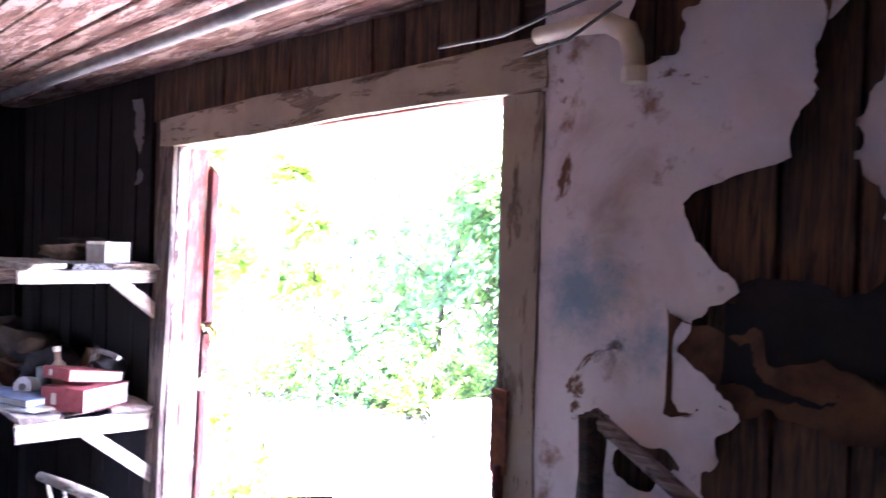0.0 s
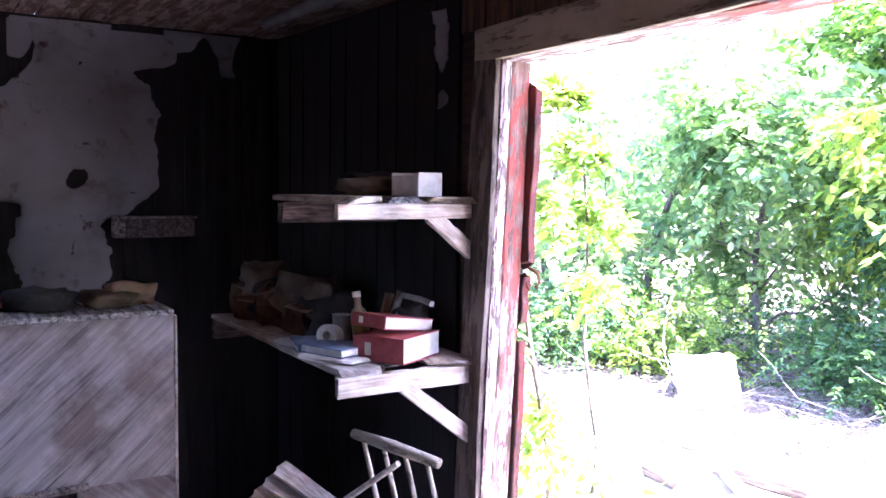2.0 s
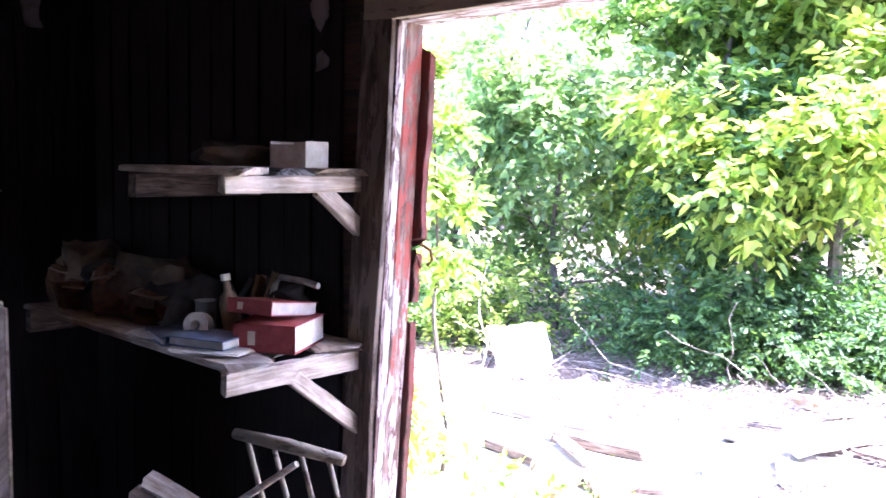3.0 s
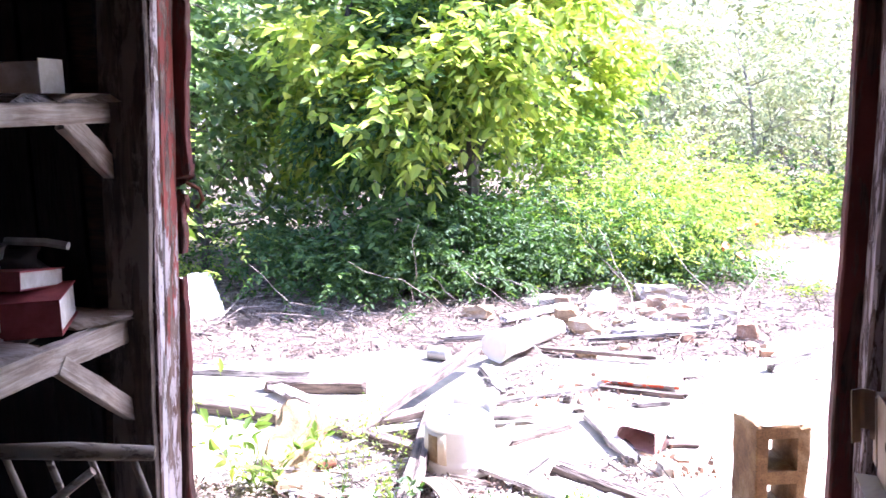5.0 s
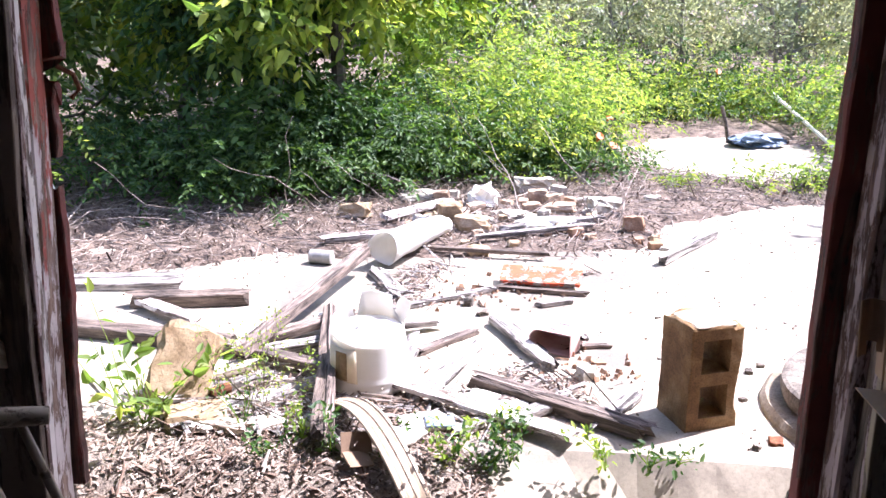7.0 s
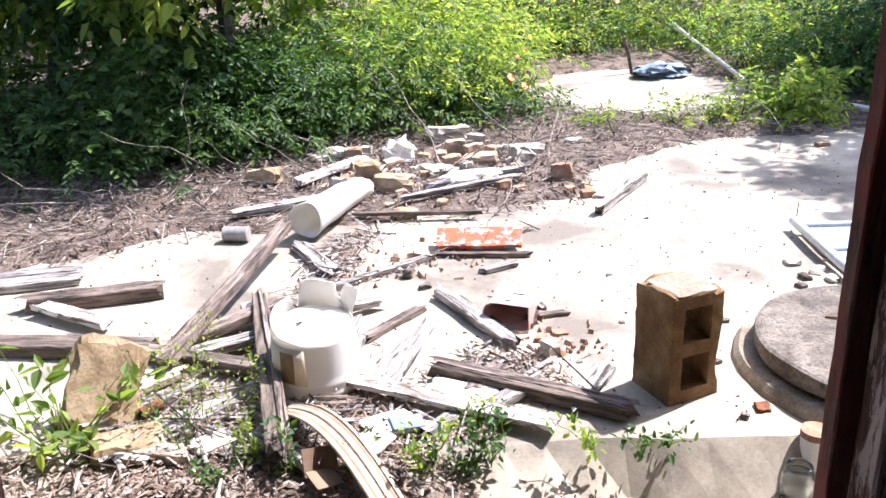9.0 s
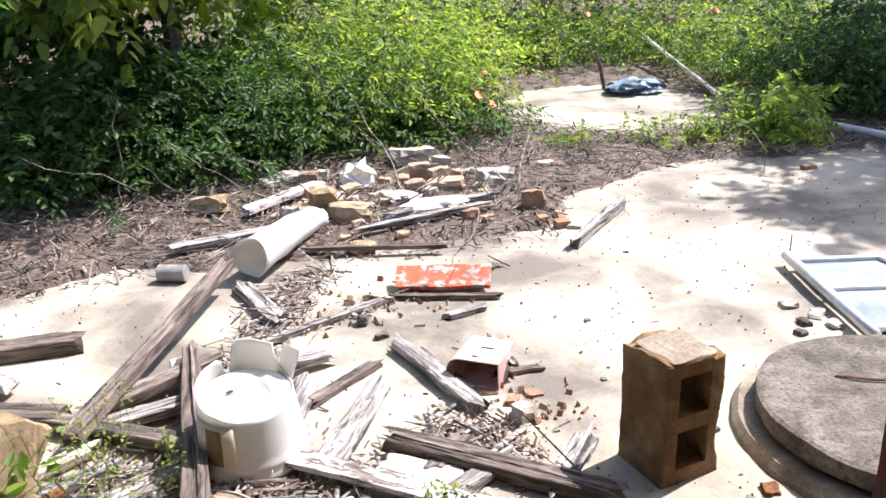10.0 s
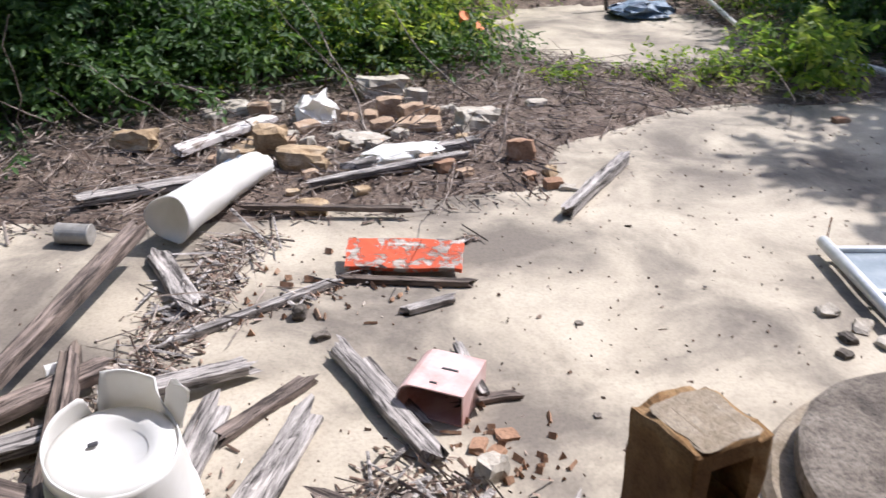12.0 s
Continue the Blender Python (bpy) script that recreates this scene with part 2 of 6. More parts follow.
# left casing: darker copy of the casing wood, shade put into the paint
M_CASINGSHADE = wood("casing wood with shade in the colour", (0.05, 0.035, 0.028), (0.14, 0.10, 0.075), paint=(0.18, 0.14, 0.11), cover=0.5)
M_REDTRIM = wood("dark red painted wood", (0.06, 0.025, 0.018), (0.20, 0.09, 0.07), paint=(0.17, 0.038, 0.030), cover=0.52)
M_CASING = wood("grey-brown bare casing wood", (0.11, 0.08, 0.055), (0.25, 0.19, 0.13), paint=(0.34, 0.285, 0.205), cover=0.55)
# wall board colour deepened to carry the room's dimness
M_WALLWOOD = wood("very dark wall boards", (0.007, 0.004, 0.003), (0.068, 0.032, 0.014))
# darker board copy for the dim west side, its shade put into the colour
M_SHADEBOARD = wood("wall boards with shade in the colour", (0.003, 0.002, 0.002), (0.016, 0.009, 0.007))
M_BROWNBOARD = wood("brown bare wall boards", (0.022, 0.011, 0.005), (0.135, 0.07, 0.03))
M_TARFELT = plain("black tarred felt", (0.006, 0.005, 0.005), (0.02, 0.015, 0.012), 9, 0.9)
M_CEIL = wood("reddish flaking ceiling boards", (0.10, 0.045, 0.03), (0.25, 0.14, 0.10), paint=(0.38, 0.27, 0.22), cover=0.48)
M_FLOORIN = mineral("dusty indoor floor", [(0.3, (0.10, 0.08, 0.065)), (0.7, (0.24, 0.205, 0.17))], 4, 70, 0.95, 0.4)
M_ORANGE = wood("orange flaking painted board", (0.30, 0.25, 0.20), (0.62, 0.56, 0.50), paint=(0.60, 0.10, 0.04), cover=0.525, flake=(3.6, 0.4))
M_STICK = wood("bleached dead twigs", (0.10, 0.075, 0.06), (0.42, 0.35, 0.30), (8, 8, 8))
M_BARK = wood("grey-brown bark", (0.045, 0.035, 0.027), (0.17, 0.14, 0.11), (9, 9, 4))
M_PLASTIC = plain("dirty white plastic", (0.76, 0.745, 0.71), (0.87, 0.87, 0.86), 6, 0.42)
let_through(M_PLASTIC, (0.86, 0.82, 0.74), 0.32)
M_CREAM = plain("yellowed cream plastic", (0.55, 0.46, 0.33), (0.72, 0.64, 0.50), 7, 0.45)
M_STRIP = plain("tan ribbed plastic", (0.30, 0.225, 0.15), (0.46, 0.37, 0.27), 10, 0.55)
M_LABEL = plain("brown faded sticker", (0.15, 0.10, 0.05), (0.30, 0.21, 0.11), 30, 0.7)
# red lightened to pink: the sun glare on the mailbox is in the colour
M_PINK = plain("red plastic paled for sun glare", (0.50, 0.29, 0.26), (0.70, 0.55, 0.52), 9, 0.35)
M_GALV = plain("dull grey metal", (0.20, 0.19, 0.175), (0.36, 0.345, 0.32), 14, 0.6, 0.3)
M_ALU = plain("pale oxidised aluminium", (0.50, 0.51, 0.52), (0.70, 0.71, 0.72), 12, 0.45, 0.5)
M_RUST = plain("rusty iron", (0.10, 0.035, 0.015), (0.26, 0.10, 0.045), 30, 0.9, 0.2, 0.5)
M_BLACK = plain("black weathered plastic", (0.02, 0.02, 0.022), (0.06, 0.06, 0.065), 20, 0.6)
M_BLUE = plain("faded blue cover", (0.10, 0.15, 0.23), (0.22, 0.28, 0.38), 14, 0.6)
M_TARP = plain("blue tarpaulin", (0.035, 0.055, 0.09), (0.20, 0.27, 0.35), 9, 0.5, 0, 0.6)
M_BOOKRED = plain("faded red book cloth", (0.22, 0.03, 0.03), (0.36, 0.075, 0.07), 18, 0.7)
M_PAGE = plain("yellowed paper", (0.50, 0.46, 0.39), (0.68, 0.65, 0.60), 20, 0.85)
M_TAN = plain("tan pressed metal", (0.21, 0.125, 0.07), (0.33, 0.215, 0.13), 8, 0.6, 0, 0.2)
M_CARD = plain("brown cardboard", (0.15, 0.095, 0.06), (0.26, 0.175, 0.115), 7, 0.9)
M_OCHRE = plain("ochre torn backing paper", (0.05, 0.023, 0.010), (0.14, 0.068, 0.026), 9, 0.95)
M_CLOTH = plain("grimy cloth", (0.07, 0.05, 0.035), (0.20, 0.14, 0.09), 9, 0.95, 0, 0.6)
M_DARKCLOTH = plain("dark grimy cloth", (0.02, 0.018, 0.018), (0.06, 0.05, 0.045), 9, 0.95, 0, 0.6)
M_ORANGEFLOWER = plain("orange petals", (0.70, 0.13, 0.03), (0.80, 0.25, 0.06), 30, 0.6)
M_LEAF_TREE = leaf_material("broad bright leaves", (0.13, 0.20, 0.05), (0.30, 0.365, 0.09), (0.50, 0.50, 0.16), 0.70, (1.5, 1.55, 0.8))
M_LEAF_DARK = leaf_material("deep green leaves", (0.022, 0.058, 0.020), (0.046, 0.105, 0.032), (0.09, 0.16, 0.046), 0.42)
M_LEAF_SHRUB = leaf_material("yellow-green shrub leaves", (0.09, 0.16, 0.04), (0.205, 0.29, 0.07), (0.36, 0.40, 0.11), 0.62, (1.45, 1.5, 0.8))
M_LEAF_MID = leaf_material("fresh mid-green leaves", (0.06, 0.12, 0.035), (0.155, 0.235, 0.065), (0.29, 0.35, 0.11), 0.6)
M_LEAF_MINT = leaf_material("pale grey-green leaves", (0.085, 0.15, 0.07), (0.18, 0.255, 0.115), (0.30, 0.365, 0.17), 0.6, (1.4, 1.5, 1.0))
# far leaves are greyed and lightened: the bright haze is in their colour
M_LEAF_FAR = leaf_material("distant leaves paled by haze", (0.25, 0.27, 0.19), (0.35, 0.37, 0.26), (0.45, 0.46, 0.34), 0.45, (1.2, 1.25, 0.95))
# bark of the far trees, lightened for the same haze
M_BARKHAZE = wood("far bark paled by haze", (0.16, 0.14, 0.12), (0.34, 0.31, 0.27), (9, 9, 4))


def chips_material(name, tone=1.0):
    m, nt, b = material(name, 0.9)
    geo = nt.nodes.new("ShaderNodeNewGeometry")
    col = ramp(nt, geo.outputs["Random Per Island"], [(0.0, (0.05, 0.032, 0.024)), (0.3, (0.14, 0.095, 0.07)), (0.6, (0.28, 0.20, 0.155)), (0.82, (0.44, 0.37, 0.32)), (1.0, (0.62, 0.57, 0.52))])
    nt.links.new(mix(nt, 1.0, col, ramp(nt, noise_tex(nt, coords(nt), 60, 3), [(0.3, tuple(tone * c for c in (0.6, 0.57, 0.55))), (0.7, tuple(tone * c for c in (1.1, 1.04, 0.98)))]), "MULTIPLY"), b.inputs["Base Color"])
    return m


M_CHIPS = chips_material("mixed wood chips and splinters")
M_DUFF = chips_material("brown dead leaves and bark", 0.58)


def paper_material(name="old wall paper with shade in its tone", blue=False, tone=0.62):
    """Old whitish wall paper with brown water stains, grey mould and blue patches."""
    m, nt, b = material(name, 0.9)
    v = coords(nt, shift=False)
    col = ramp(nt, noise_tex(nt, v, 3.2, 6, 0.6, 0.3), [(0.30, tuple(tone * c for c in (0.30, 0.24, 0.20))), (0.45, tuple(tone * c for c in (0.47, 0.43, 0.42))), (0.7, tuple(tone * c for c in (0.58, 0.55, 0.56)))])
    stain = ramp(nt, noise_tex(nt, v, 8, 7, 0.7), [(0.30, (0.45, 0.32, 0.24)), (0.42, G(1.0))])
    col = mix(nt, 1.0, col, stain, "MULTIPLY")
    torn = ramp(nt, noise_tex(nt, v, 4.3, 9, 0.62, 0.5), [(0.345, (0.24, 0.13, 0.075)), (0.37, G(1.0))])
    col = mix(nt, 1.0, col, torn, "MULTIPLY")
    if blue:
        tc = nt.nodes.new("ShaderNodeTexCoord")
        for at, reach in (((0.13, 0, 1.29), 0.11), ((0.31, 0, 1.20), 0.06)):
            dist = nt.nodes.new("ShaderNodeVectorMath")
            dist.operation = "DISTANCE"
            dist.inputs[1].default_value = at
            nt.links.new(tc.outputs["Object"], dist.inputs[0])
            ma = nt.nodes.new("ShaderNodeMath")
            ma.operation = "MULTIPLY_ADD"
            ma.inputs[1].default_value = 0.30
            nt.links.new(noise_tex(nt, v, 16, 5, 0.7), ma.inputs[0])
            nt.links.new(dist.outputs["Value"], ma.inputs[2])
            col = mix(nt, ramp(nt, ma.outputs[0], [(reach + 0.07, G(0.85)), (reach + 0.18, G(0))]), col, (0.20, 0.33, 0.42))
    nt.links.new(col, b.inputs["Base Color"])
    bump(nt, b, noise_tex(nt, v, 14, 5), 0.5, 0.008)
    return m


# low tone puts the dim walls' shade into the paper
M_PAPERDIM = paper_material(tone=0.40)
# high tone adds bounce light to the paper right of the doorway
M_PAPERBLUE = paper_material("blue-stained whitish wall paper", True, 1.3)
M_CONDUIT = plain("dull grey conduit", (0.10, 0.10, 0.10), (0.24, 0.23, 0.22), 8, 0.5)


def veneer_material():
    """Grey dried veneer whose grain runs slantwise."""
    m, nt, b = material("dried grey veneer", 0.6)
    tc = nt.nodes.new("ShaderNodeTexCoord")
    mp = nt.nodes.new("ShaderNodeMapping")
    mp.inputs["Scale"].default_value = (20, 2.0, 38)
    spin = nt.nodes.new("ShaderNodeMapping")
    spin.inputs["Rotation"].default_value = (radians(-42), 0, 0)
    nt.links.new(tc.outputs["Object"], spin.inputs["Vector"])
    nt.links.new(spin.outputs["Vector"], mp.inputs["Vector"])
    g = noise_tex(nt, mp.outputs["Vector"], 1.3, 8, 0.65, 0.4)
    col = ramp(nt, g, [(0.30, (0.055, 0.042, 0.037)), (0.45, (0.20, 0.168, 0.155)), (0.7, (0.33, 0.285, 0.265))])
    col = mix(nt, 1.0, col, ramp(nt, noise_tex(nt, tc.outputs["Object"], 4.5, 6, 0.65), [(0.36, (0.5, 0.42, 0.37)), (0.55, G(1.0))]), "MULTIPLY")
    nt.links.new(col, b.inputs["Base Color"])
    bump(nt, b, g, 0.4, 0.003)
    return m


M_VENEER = veneer_material()


def glass_material(name, tint, rough=0.05):
    m, nt, b = material(name, rough)
    b.inputs["Base Color"].default_value = (*tint, 1)
    b.inputs["Transmission Weight"].default_value = 1.0
    b.inputs["IOR"].default_value = 1.45
    return m


M_GLASS = glass_material("dusty clear glass", (0.85, 0.9, 0.88), 0.15)
M_PANE = plain("dusty blue-grey pane", (0.19, 0.225, 0.25), (0.33, 0.37, 0.395), 5, 0.2)

# ---- ground ----
EDGE_X = [-80, -8, -5, -3, -1.8, -1.34, -0.5, 0.2, 0.83, 1.0, 1.86, 2.54, 3.3, 5, 9, 80]
EDGE_Y = [1.0, 1.2, 1.5, 2.0, 2.5, 2.75, 2.9, 2.85, 3.0, 3.6, 4.15, 4.16, 4.28, 4.4, 4.0, 3.0]


def ground_height(x, y):
    n1 = noise.noise(Vector((x * 2.1, y * 2.1, 0.3)))
    n2 = noise.noise(Vector((x * 8, y * 8, 1.7)))
    n3 = noise.noise(Vector((x * 23, y * 23, 4.1)))
    s = y - np.interp(x, EDGE_X, EDGE_Y) + 0.16 * n1 + 0.08 * n2
    h = -0.05 + 0.075 * float(smooth(-0.08, 0.22, s)) + (0.015 * n2 + 0.008 * n3 + 0.03 * n1) * float(smooth(0, 0.5, s))
    e = math.hypot((x - 1.95 + 0.2 * n1) / 0.95, (y - 6.05) / 1.1) + 0.25 * n2
    h -= 0.06 * (1 - float(smooth(0.85, 1.1, e)))
    if y < 0.95:
        h = min(h, -0.30)
    return h + 0.02 * max(0.0, y - 7) * (1 if abs(x) < 30 and y < 40 else 0.0)


xs = np.concatenate([np.linspace(-80, -8, 10), np.arange(-7.5, -4, 0.25), np.arange(-4, 4, 0.055), np.arange(4, 7, 0.3), np.linspace(8, 80, 10)])
ys = np.concatenate([np.linspace(-40, 0.2, 8), [0.8, 0.9], np.arange(0.95, 7.2, 0.055), np.arange(7.3, 12, 0.4), np.linspace(13, 120, 14)])
gv = [(float(x), float(y), ground_height(float(x), float(y))) for y in ys for x in xs]
nx = len(xs)
gf = [(j * nx + i, j * nx + i + 1, (j + 1) * nx + i + 1, (j + 1) * nx + i) for j in range(len(ys) - 1) for i in range(nx - 1)]
ground = tagged(part("ground", (gv, gf), M_SOIL, smooth_faces=True), "brown soil strewn with dead leaves and twigs", "ground", kind="structure")


def slab(name, x0, x1, y0, y1, top, bottom, mat, label, wave=0.0, ramp_out=0.0):
    """A cast slab with a slightly uneven broken edge."""
    bm = bmesh.new()
    nxs, nys = max(2, int((x1 - x0) / 0.12)), max(2, int((y1 - y0) / 0.12))
    bmesh.ops.create_grid(bm, x_segments=nxs, y_segments=nys, size=0.5)
    for v in bm.verts:
        u, w = v.co.x + 0.5, v.co.y + 0.5
        x, y = x0 + u * (x1 - x0), y0 + w * (y1 - y0)
        edge = w < 0.001
        v.co = Vector((x, y + (wave * (noise.noise(Vector((x * 1.7, 0, 0))) + 0.5 * noise.noise(Vector((x * 9, 2, 0)))) if edge else 0), top + (0.006 * noise.noise(Vector((x * 3, y * 3, 9))) if not edge else -0.008)))
    ret = bmesh.ops.extrude_face_region(bm, geom=bm.faces[:])
    for g in ret["geom"]:
        if isinstance(g, bmesh.types.BMVert):
            g.co.z = bottom
            if g.co.y < y0 + 0.1 and wave:
                g.co.y -= ramp_out * (0.36 + 0.64 * min(1.0, max(0.0, (0.42 - g.co.x) / 0.3))) * (1 + 0.25 * noise.noise(Vector((g.co.x * 3, 1, 0))))
    bmesh.ops.recalc_face_normals(bm, faces=bm.faces[:])
    return tagged(part(name, bm, mat), label, "pavement", kind="structure")


slab("pavement", -7.0, 6.5, 0.86, 4.6, 0.0, -0.16, M_CONCRETE, "sunlit worn beige concrete yard slab", 0.05, 0.36)
slab("pavement_2", 0.8, 3.1, 4.75, 7.2, -0.005, -0.1, M_CONCRETE, "small patch of old concrete among weeds")
slab("sill", -1.5, 1.6, 0.17, 0.80, -0.145, -0.24, M_CONCRETE, "low concrete threshold strip before the doorway")

# debris-covered earth bank between slab and threshold
bx, by = np.arange(-1.75, 0.30, 0.05), np.arange(0.40, 1.02, 0.04)


def bank_height(x, y):
    n = noise.noise(Vector((x * 5, y * 5, 2.2))) + 0.5 * noise.noise(Vector((x * 17, y * 17, 5.2)))
    fade = float(smooth(0.28, -0.15, x))
    return -0.165 + (0.165 * float(smooth(0.42, 0.80, y)) + 0.012 * n) * fade - 0.02 * float(smooth(0.92, 1.0, y))


bank = part("ground_bank", ([(float(x), float(y), bank_height(float(x), float(y))) for y in by for x in bx], [(j * len(bx) + i, j * len(bx) + i + 1, (j + 1) * len(bx) + i + 1, (j + 1) * len(bx) + i) for j in range(len(by) - 1) for i in range(len(bx) - 1)]), M_DUST, smooth_faces=True)
tagged(bank, "earth bank covered in splinters before the doorway", "ground", kind="structure")

# ---- the shed's shell ----
XL, XR, YB, ZC, ZF = -2.65, 3.3, -4.0, 2.26, -0.13
# the doorway wall stands slightly askew to the room
ASKEW = Matrix.Translation((-0.9, 0, 0)) @ pose(0, 0, 0, 0, 0, 3.2) @ Matrix.Translation((0.9, 0, 0))
tagged(part("floor", box_bm(6.2, 4.3, 0.16, at=(0.325, -1.88, ZF - 0.08)), M_FLOORIN), "dusty indoor floor", "floor", kind="structure")


def shell(name, pieces, label):
    bm = bmesh.new()
    for lo, hi in pieces:
        box_bm(hi[0] - lo[0], hi[1] - lo[1], hi[2] - lo[2], at=[(a + b) / 2 for a, b in zip(lo, hi)], bm=bm)
    return tagged(part(name, bm, M_SHADEBOARD if name == "wall_west" else M_WALLWOOD), label, "wall", kind="structure")


wall_north = shell("wall_north", [((XL - 0.12, 0.02, ZF), (-1.045, 0.15, ZC)), ((0.87, 0.02, ZF), (XR + 0.12, 0.15, ZC)), ((-1.045, 0.02, 2.0), (0.87, 0.15, ZC))], "dark board wall round the wide doorway")
wall_north.matrix_basis = ASKEW
wall_west = shell("wall_west", [((XL - 0.12, YB, ZF), (XL - 0.022, 0.02, ZC))], "dark board wall with peeling white paper")
wall_east = shell("wall_east", [((XR, YB, ZF), (XR + 0.12, 0.23, ZC))], "plain dark board wall of the room")
# opening added in this unseen wall to let fill light into the room
wall_south = shell("wall_south", [((XL - 0.12, YB - 0.12, ZF), (-2.1, YB, ZC)), ((-1.45, YB - 0.12, ZF), (XR + 0.12, YB, ZC)), ((-2.1, YB - 0.12, 1.75), (-1.45, YB, ZC)), ((-2.1, YB - 0.12, ZF), (-1.45, YB, 1.15))], "dark board wall with an added opening for fill light")

# ceiling boards, one mesh
cb = bmesh.new()
y = YB
k = 0
while y < 0.2:
    w = 0.088
    box_bm(6.1, w - 0.006, 0.02, 0.003, at=(0.32, y + w / 2, ZC + 0.01 + 0.004 * math.sin(k * 2.3)), bm=cb)
    y += w
    k += 1
box_bm(6.3, 4.52, 0.06, at=(0.32, -1.86, ZC + 0.065), bm=cb)
ceiling = tagged(part("ceiling", cb, M_CEIL), "low ceiling of reddish narrow boards with flaking paint", "ceiling", kind="structure")
rb = bmesh.new()
# unseen overhang carried out to y 0.9 to shade the left jamb
box_bm(6.9, 5.3, 0.05, at=(0.32, -1.75, 2.42), bm=rb)
tagged(part("roof", rb, M_GALV), "flat metal roof of the shed, overhang added for shade", "roof", kind="structure")

# doorway frame: casing boards, painted jambs, outer stops
door_frame = thing("door_1", ASKEW, "wide open doorway with flaking red and white painted frame", "doorway", kind="structure")


def upright(name, x, y, z0, z1, w, d, mat, seed, label="", rag=0.0, lean=0.0):
    """A board standing up; w across x, d across y."""
    ob = part(name, plank_bm(z1 - z0, w, d, seed, rag, 0.003, 18), mat, door_frame, label)
    ob.matrix_basis = Matrix.Translation((x, y, (z0 + z1) / 2)) @ pose(0, 0, 0, 0, lean, 0) @ Matrix(((0, 1, 0, 0), (0, 0, 1, 0), (1, 0, 0, 0), (0, 0, 0, 1)))
    return ob


upright("casing", -0.986, -0.022, ZF, 1.965, 0.125, 0.022, M_CASINGSHADE, 1, "grey-brown casing board with shade in its colour", 0, 3.2)
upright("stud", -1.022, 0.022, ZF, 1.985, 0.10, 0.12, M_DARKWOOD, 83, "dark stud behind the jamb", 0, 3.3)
upright("casing", 0.902, -0.022, ZF, 1.985, 0.125, 0.022, M_CASING, 2, "bare grey-brown casing board")
head = part("casing", plank_bm(1.955, 0.115, 0.022, 3, 0.002, 0.002), M_CASING, door_frame, "bare grey-brown head casing")
head.matrix_basis = pose(-0.011, 0, 2.033, 0, -1.2, 0) @ pose(0, 0, 0, 90, 0, 0)
upright("jamb", -0.968, 0.0, ZF, 1.985, 0.09, 0.016, M_JAMBR, 4, "thin red edge strip of the jamb", 0, 3.3)
upright("jamb", -0.971, 0.017, ZF, 1.985, 0.09, 0.028, M_WHITEWOOD, 10, "white flaking strip of the jamb", 0, 3.3)
upright("jamb", -0.977, 0.046, ZF, 1.985, 0.10, 0.085, M_REDJAMB, 5, "red jamb with flaking white paint", 0, 3.3)
upright("stop", -0.922, 0.132, 1.265, 1.90, 0.13, 0.03, M_REDTRIM, 6, "dark red outer stop, broken off", 0.03, 3.3)
upright("stop", -0.960, 0.132, 1.07, 1.25, 0.125, 0.03, M_REDTRIM, 7, "splintered piece of red stop", 0.04, 3.3)
upright("stop", -0.991, 0.132, 0.28, 1.0, 0.13, 0.03, M_REDTRIM, 8, "dark red outer stop, splintered", 0.04, 3.6)
upright("stop", -1.035, 0.132, ZF, 0.26, 0.11, 0.03, M_DARKWOOD, 81, "rotted foot of the outer stop", 0.03)
headjamb = part("jamb", plank_bm(1.77, 0.13, 0.03, 9, 0.002, 0.002), M_REDJAMB, door_frame, "reddish weathered head jamb")
headjamb.matrix_basis = pose(-0.036, 0.075, 1.976, 0, -1.2, 0)
upright("jamb", 0.879, 0.0, ZF, 1.985, 0.075, 0.028, M_JAMBR, 11, "brown flaking strip of the jamb")
# added filler board, dark so that it reads as a shaded gap
upright("jamb", 0.895, 0.03, ZF, 1.985, 0.10, 0.04, M_DARKWOOD, 12, "dark filler board painting the shaded gap behind the jamb")
upright("jamb", 0.865, 0.071, 0.05, 1.985, 0.085, 0.09, M_JAMBR, 13, "flaking pinkish-white board rotted at its foot", 0.06, 0.3)
upright("stop", 0.838, 0.162, 0.16, 1.985, 0.125, 0.05, M_REDTRIM, 14, "dark red outer stop rotted at its foot", 0.08, 0.3)
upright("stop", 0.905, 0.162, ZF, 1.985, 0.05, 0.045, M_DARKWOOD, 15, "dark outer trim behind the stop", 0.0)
part("latch_plate", box_bm(0.055, 0.008, 0.20, 0.003, at=(0.862, -0.029, 1.20)), M_RUST, door_frame, "rusty lock plate")
part("latch_bar", box_bm(0.018, 0.03, 0.13, 0.004, at=(0.867, -0.035, 1.06)), M_REDTRIM, door_frame, "worn red wooden latch bar")
part("hook", tube([(-0.89, 0.15, 1.27), (-0.865, 0.17, 1.25), (-0.855, 0.17, 1.22), (-0.875, 0.17, 1.20)], [0.006] * 4), M_RUST, door_frame, "rusty hook")

# wall boards, pieces of the walls
board_n = plank_bm(ZC - ZF, 0.136, 0.019, 21, 0.0, 0.002, 6)
board_top = plank_bm(ZC - 2.02, 0.136, 0.019, 22, 0.0, 0.001, 3)


def sheathing(name, data, material, parent, places):
    me = bpy.data.meshes.new(name)
    me.from_pydata(data[0], [], data[1])
    me.materials.append(material)
    for m in places:
        ob = new(name, me)
        ob.parent = parent
        ob.matrix_basis = m


STAND = Matrix(((0, 1, 0, 0), (0, 0, 1, 0), (1, 0, 0, 0), (0, 0, 0, 1)))
mid = (ZC + ZF) / 2
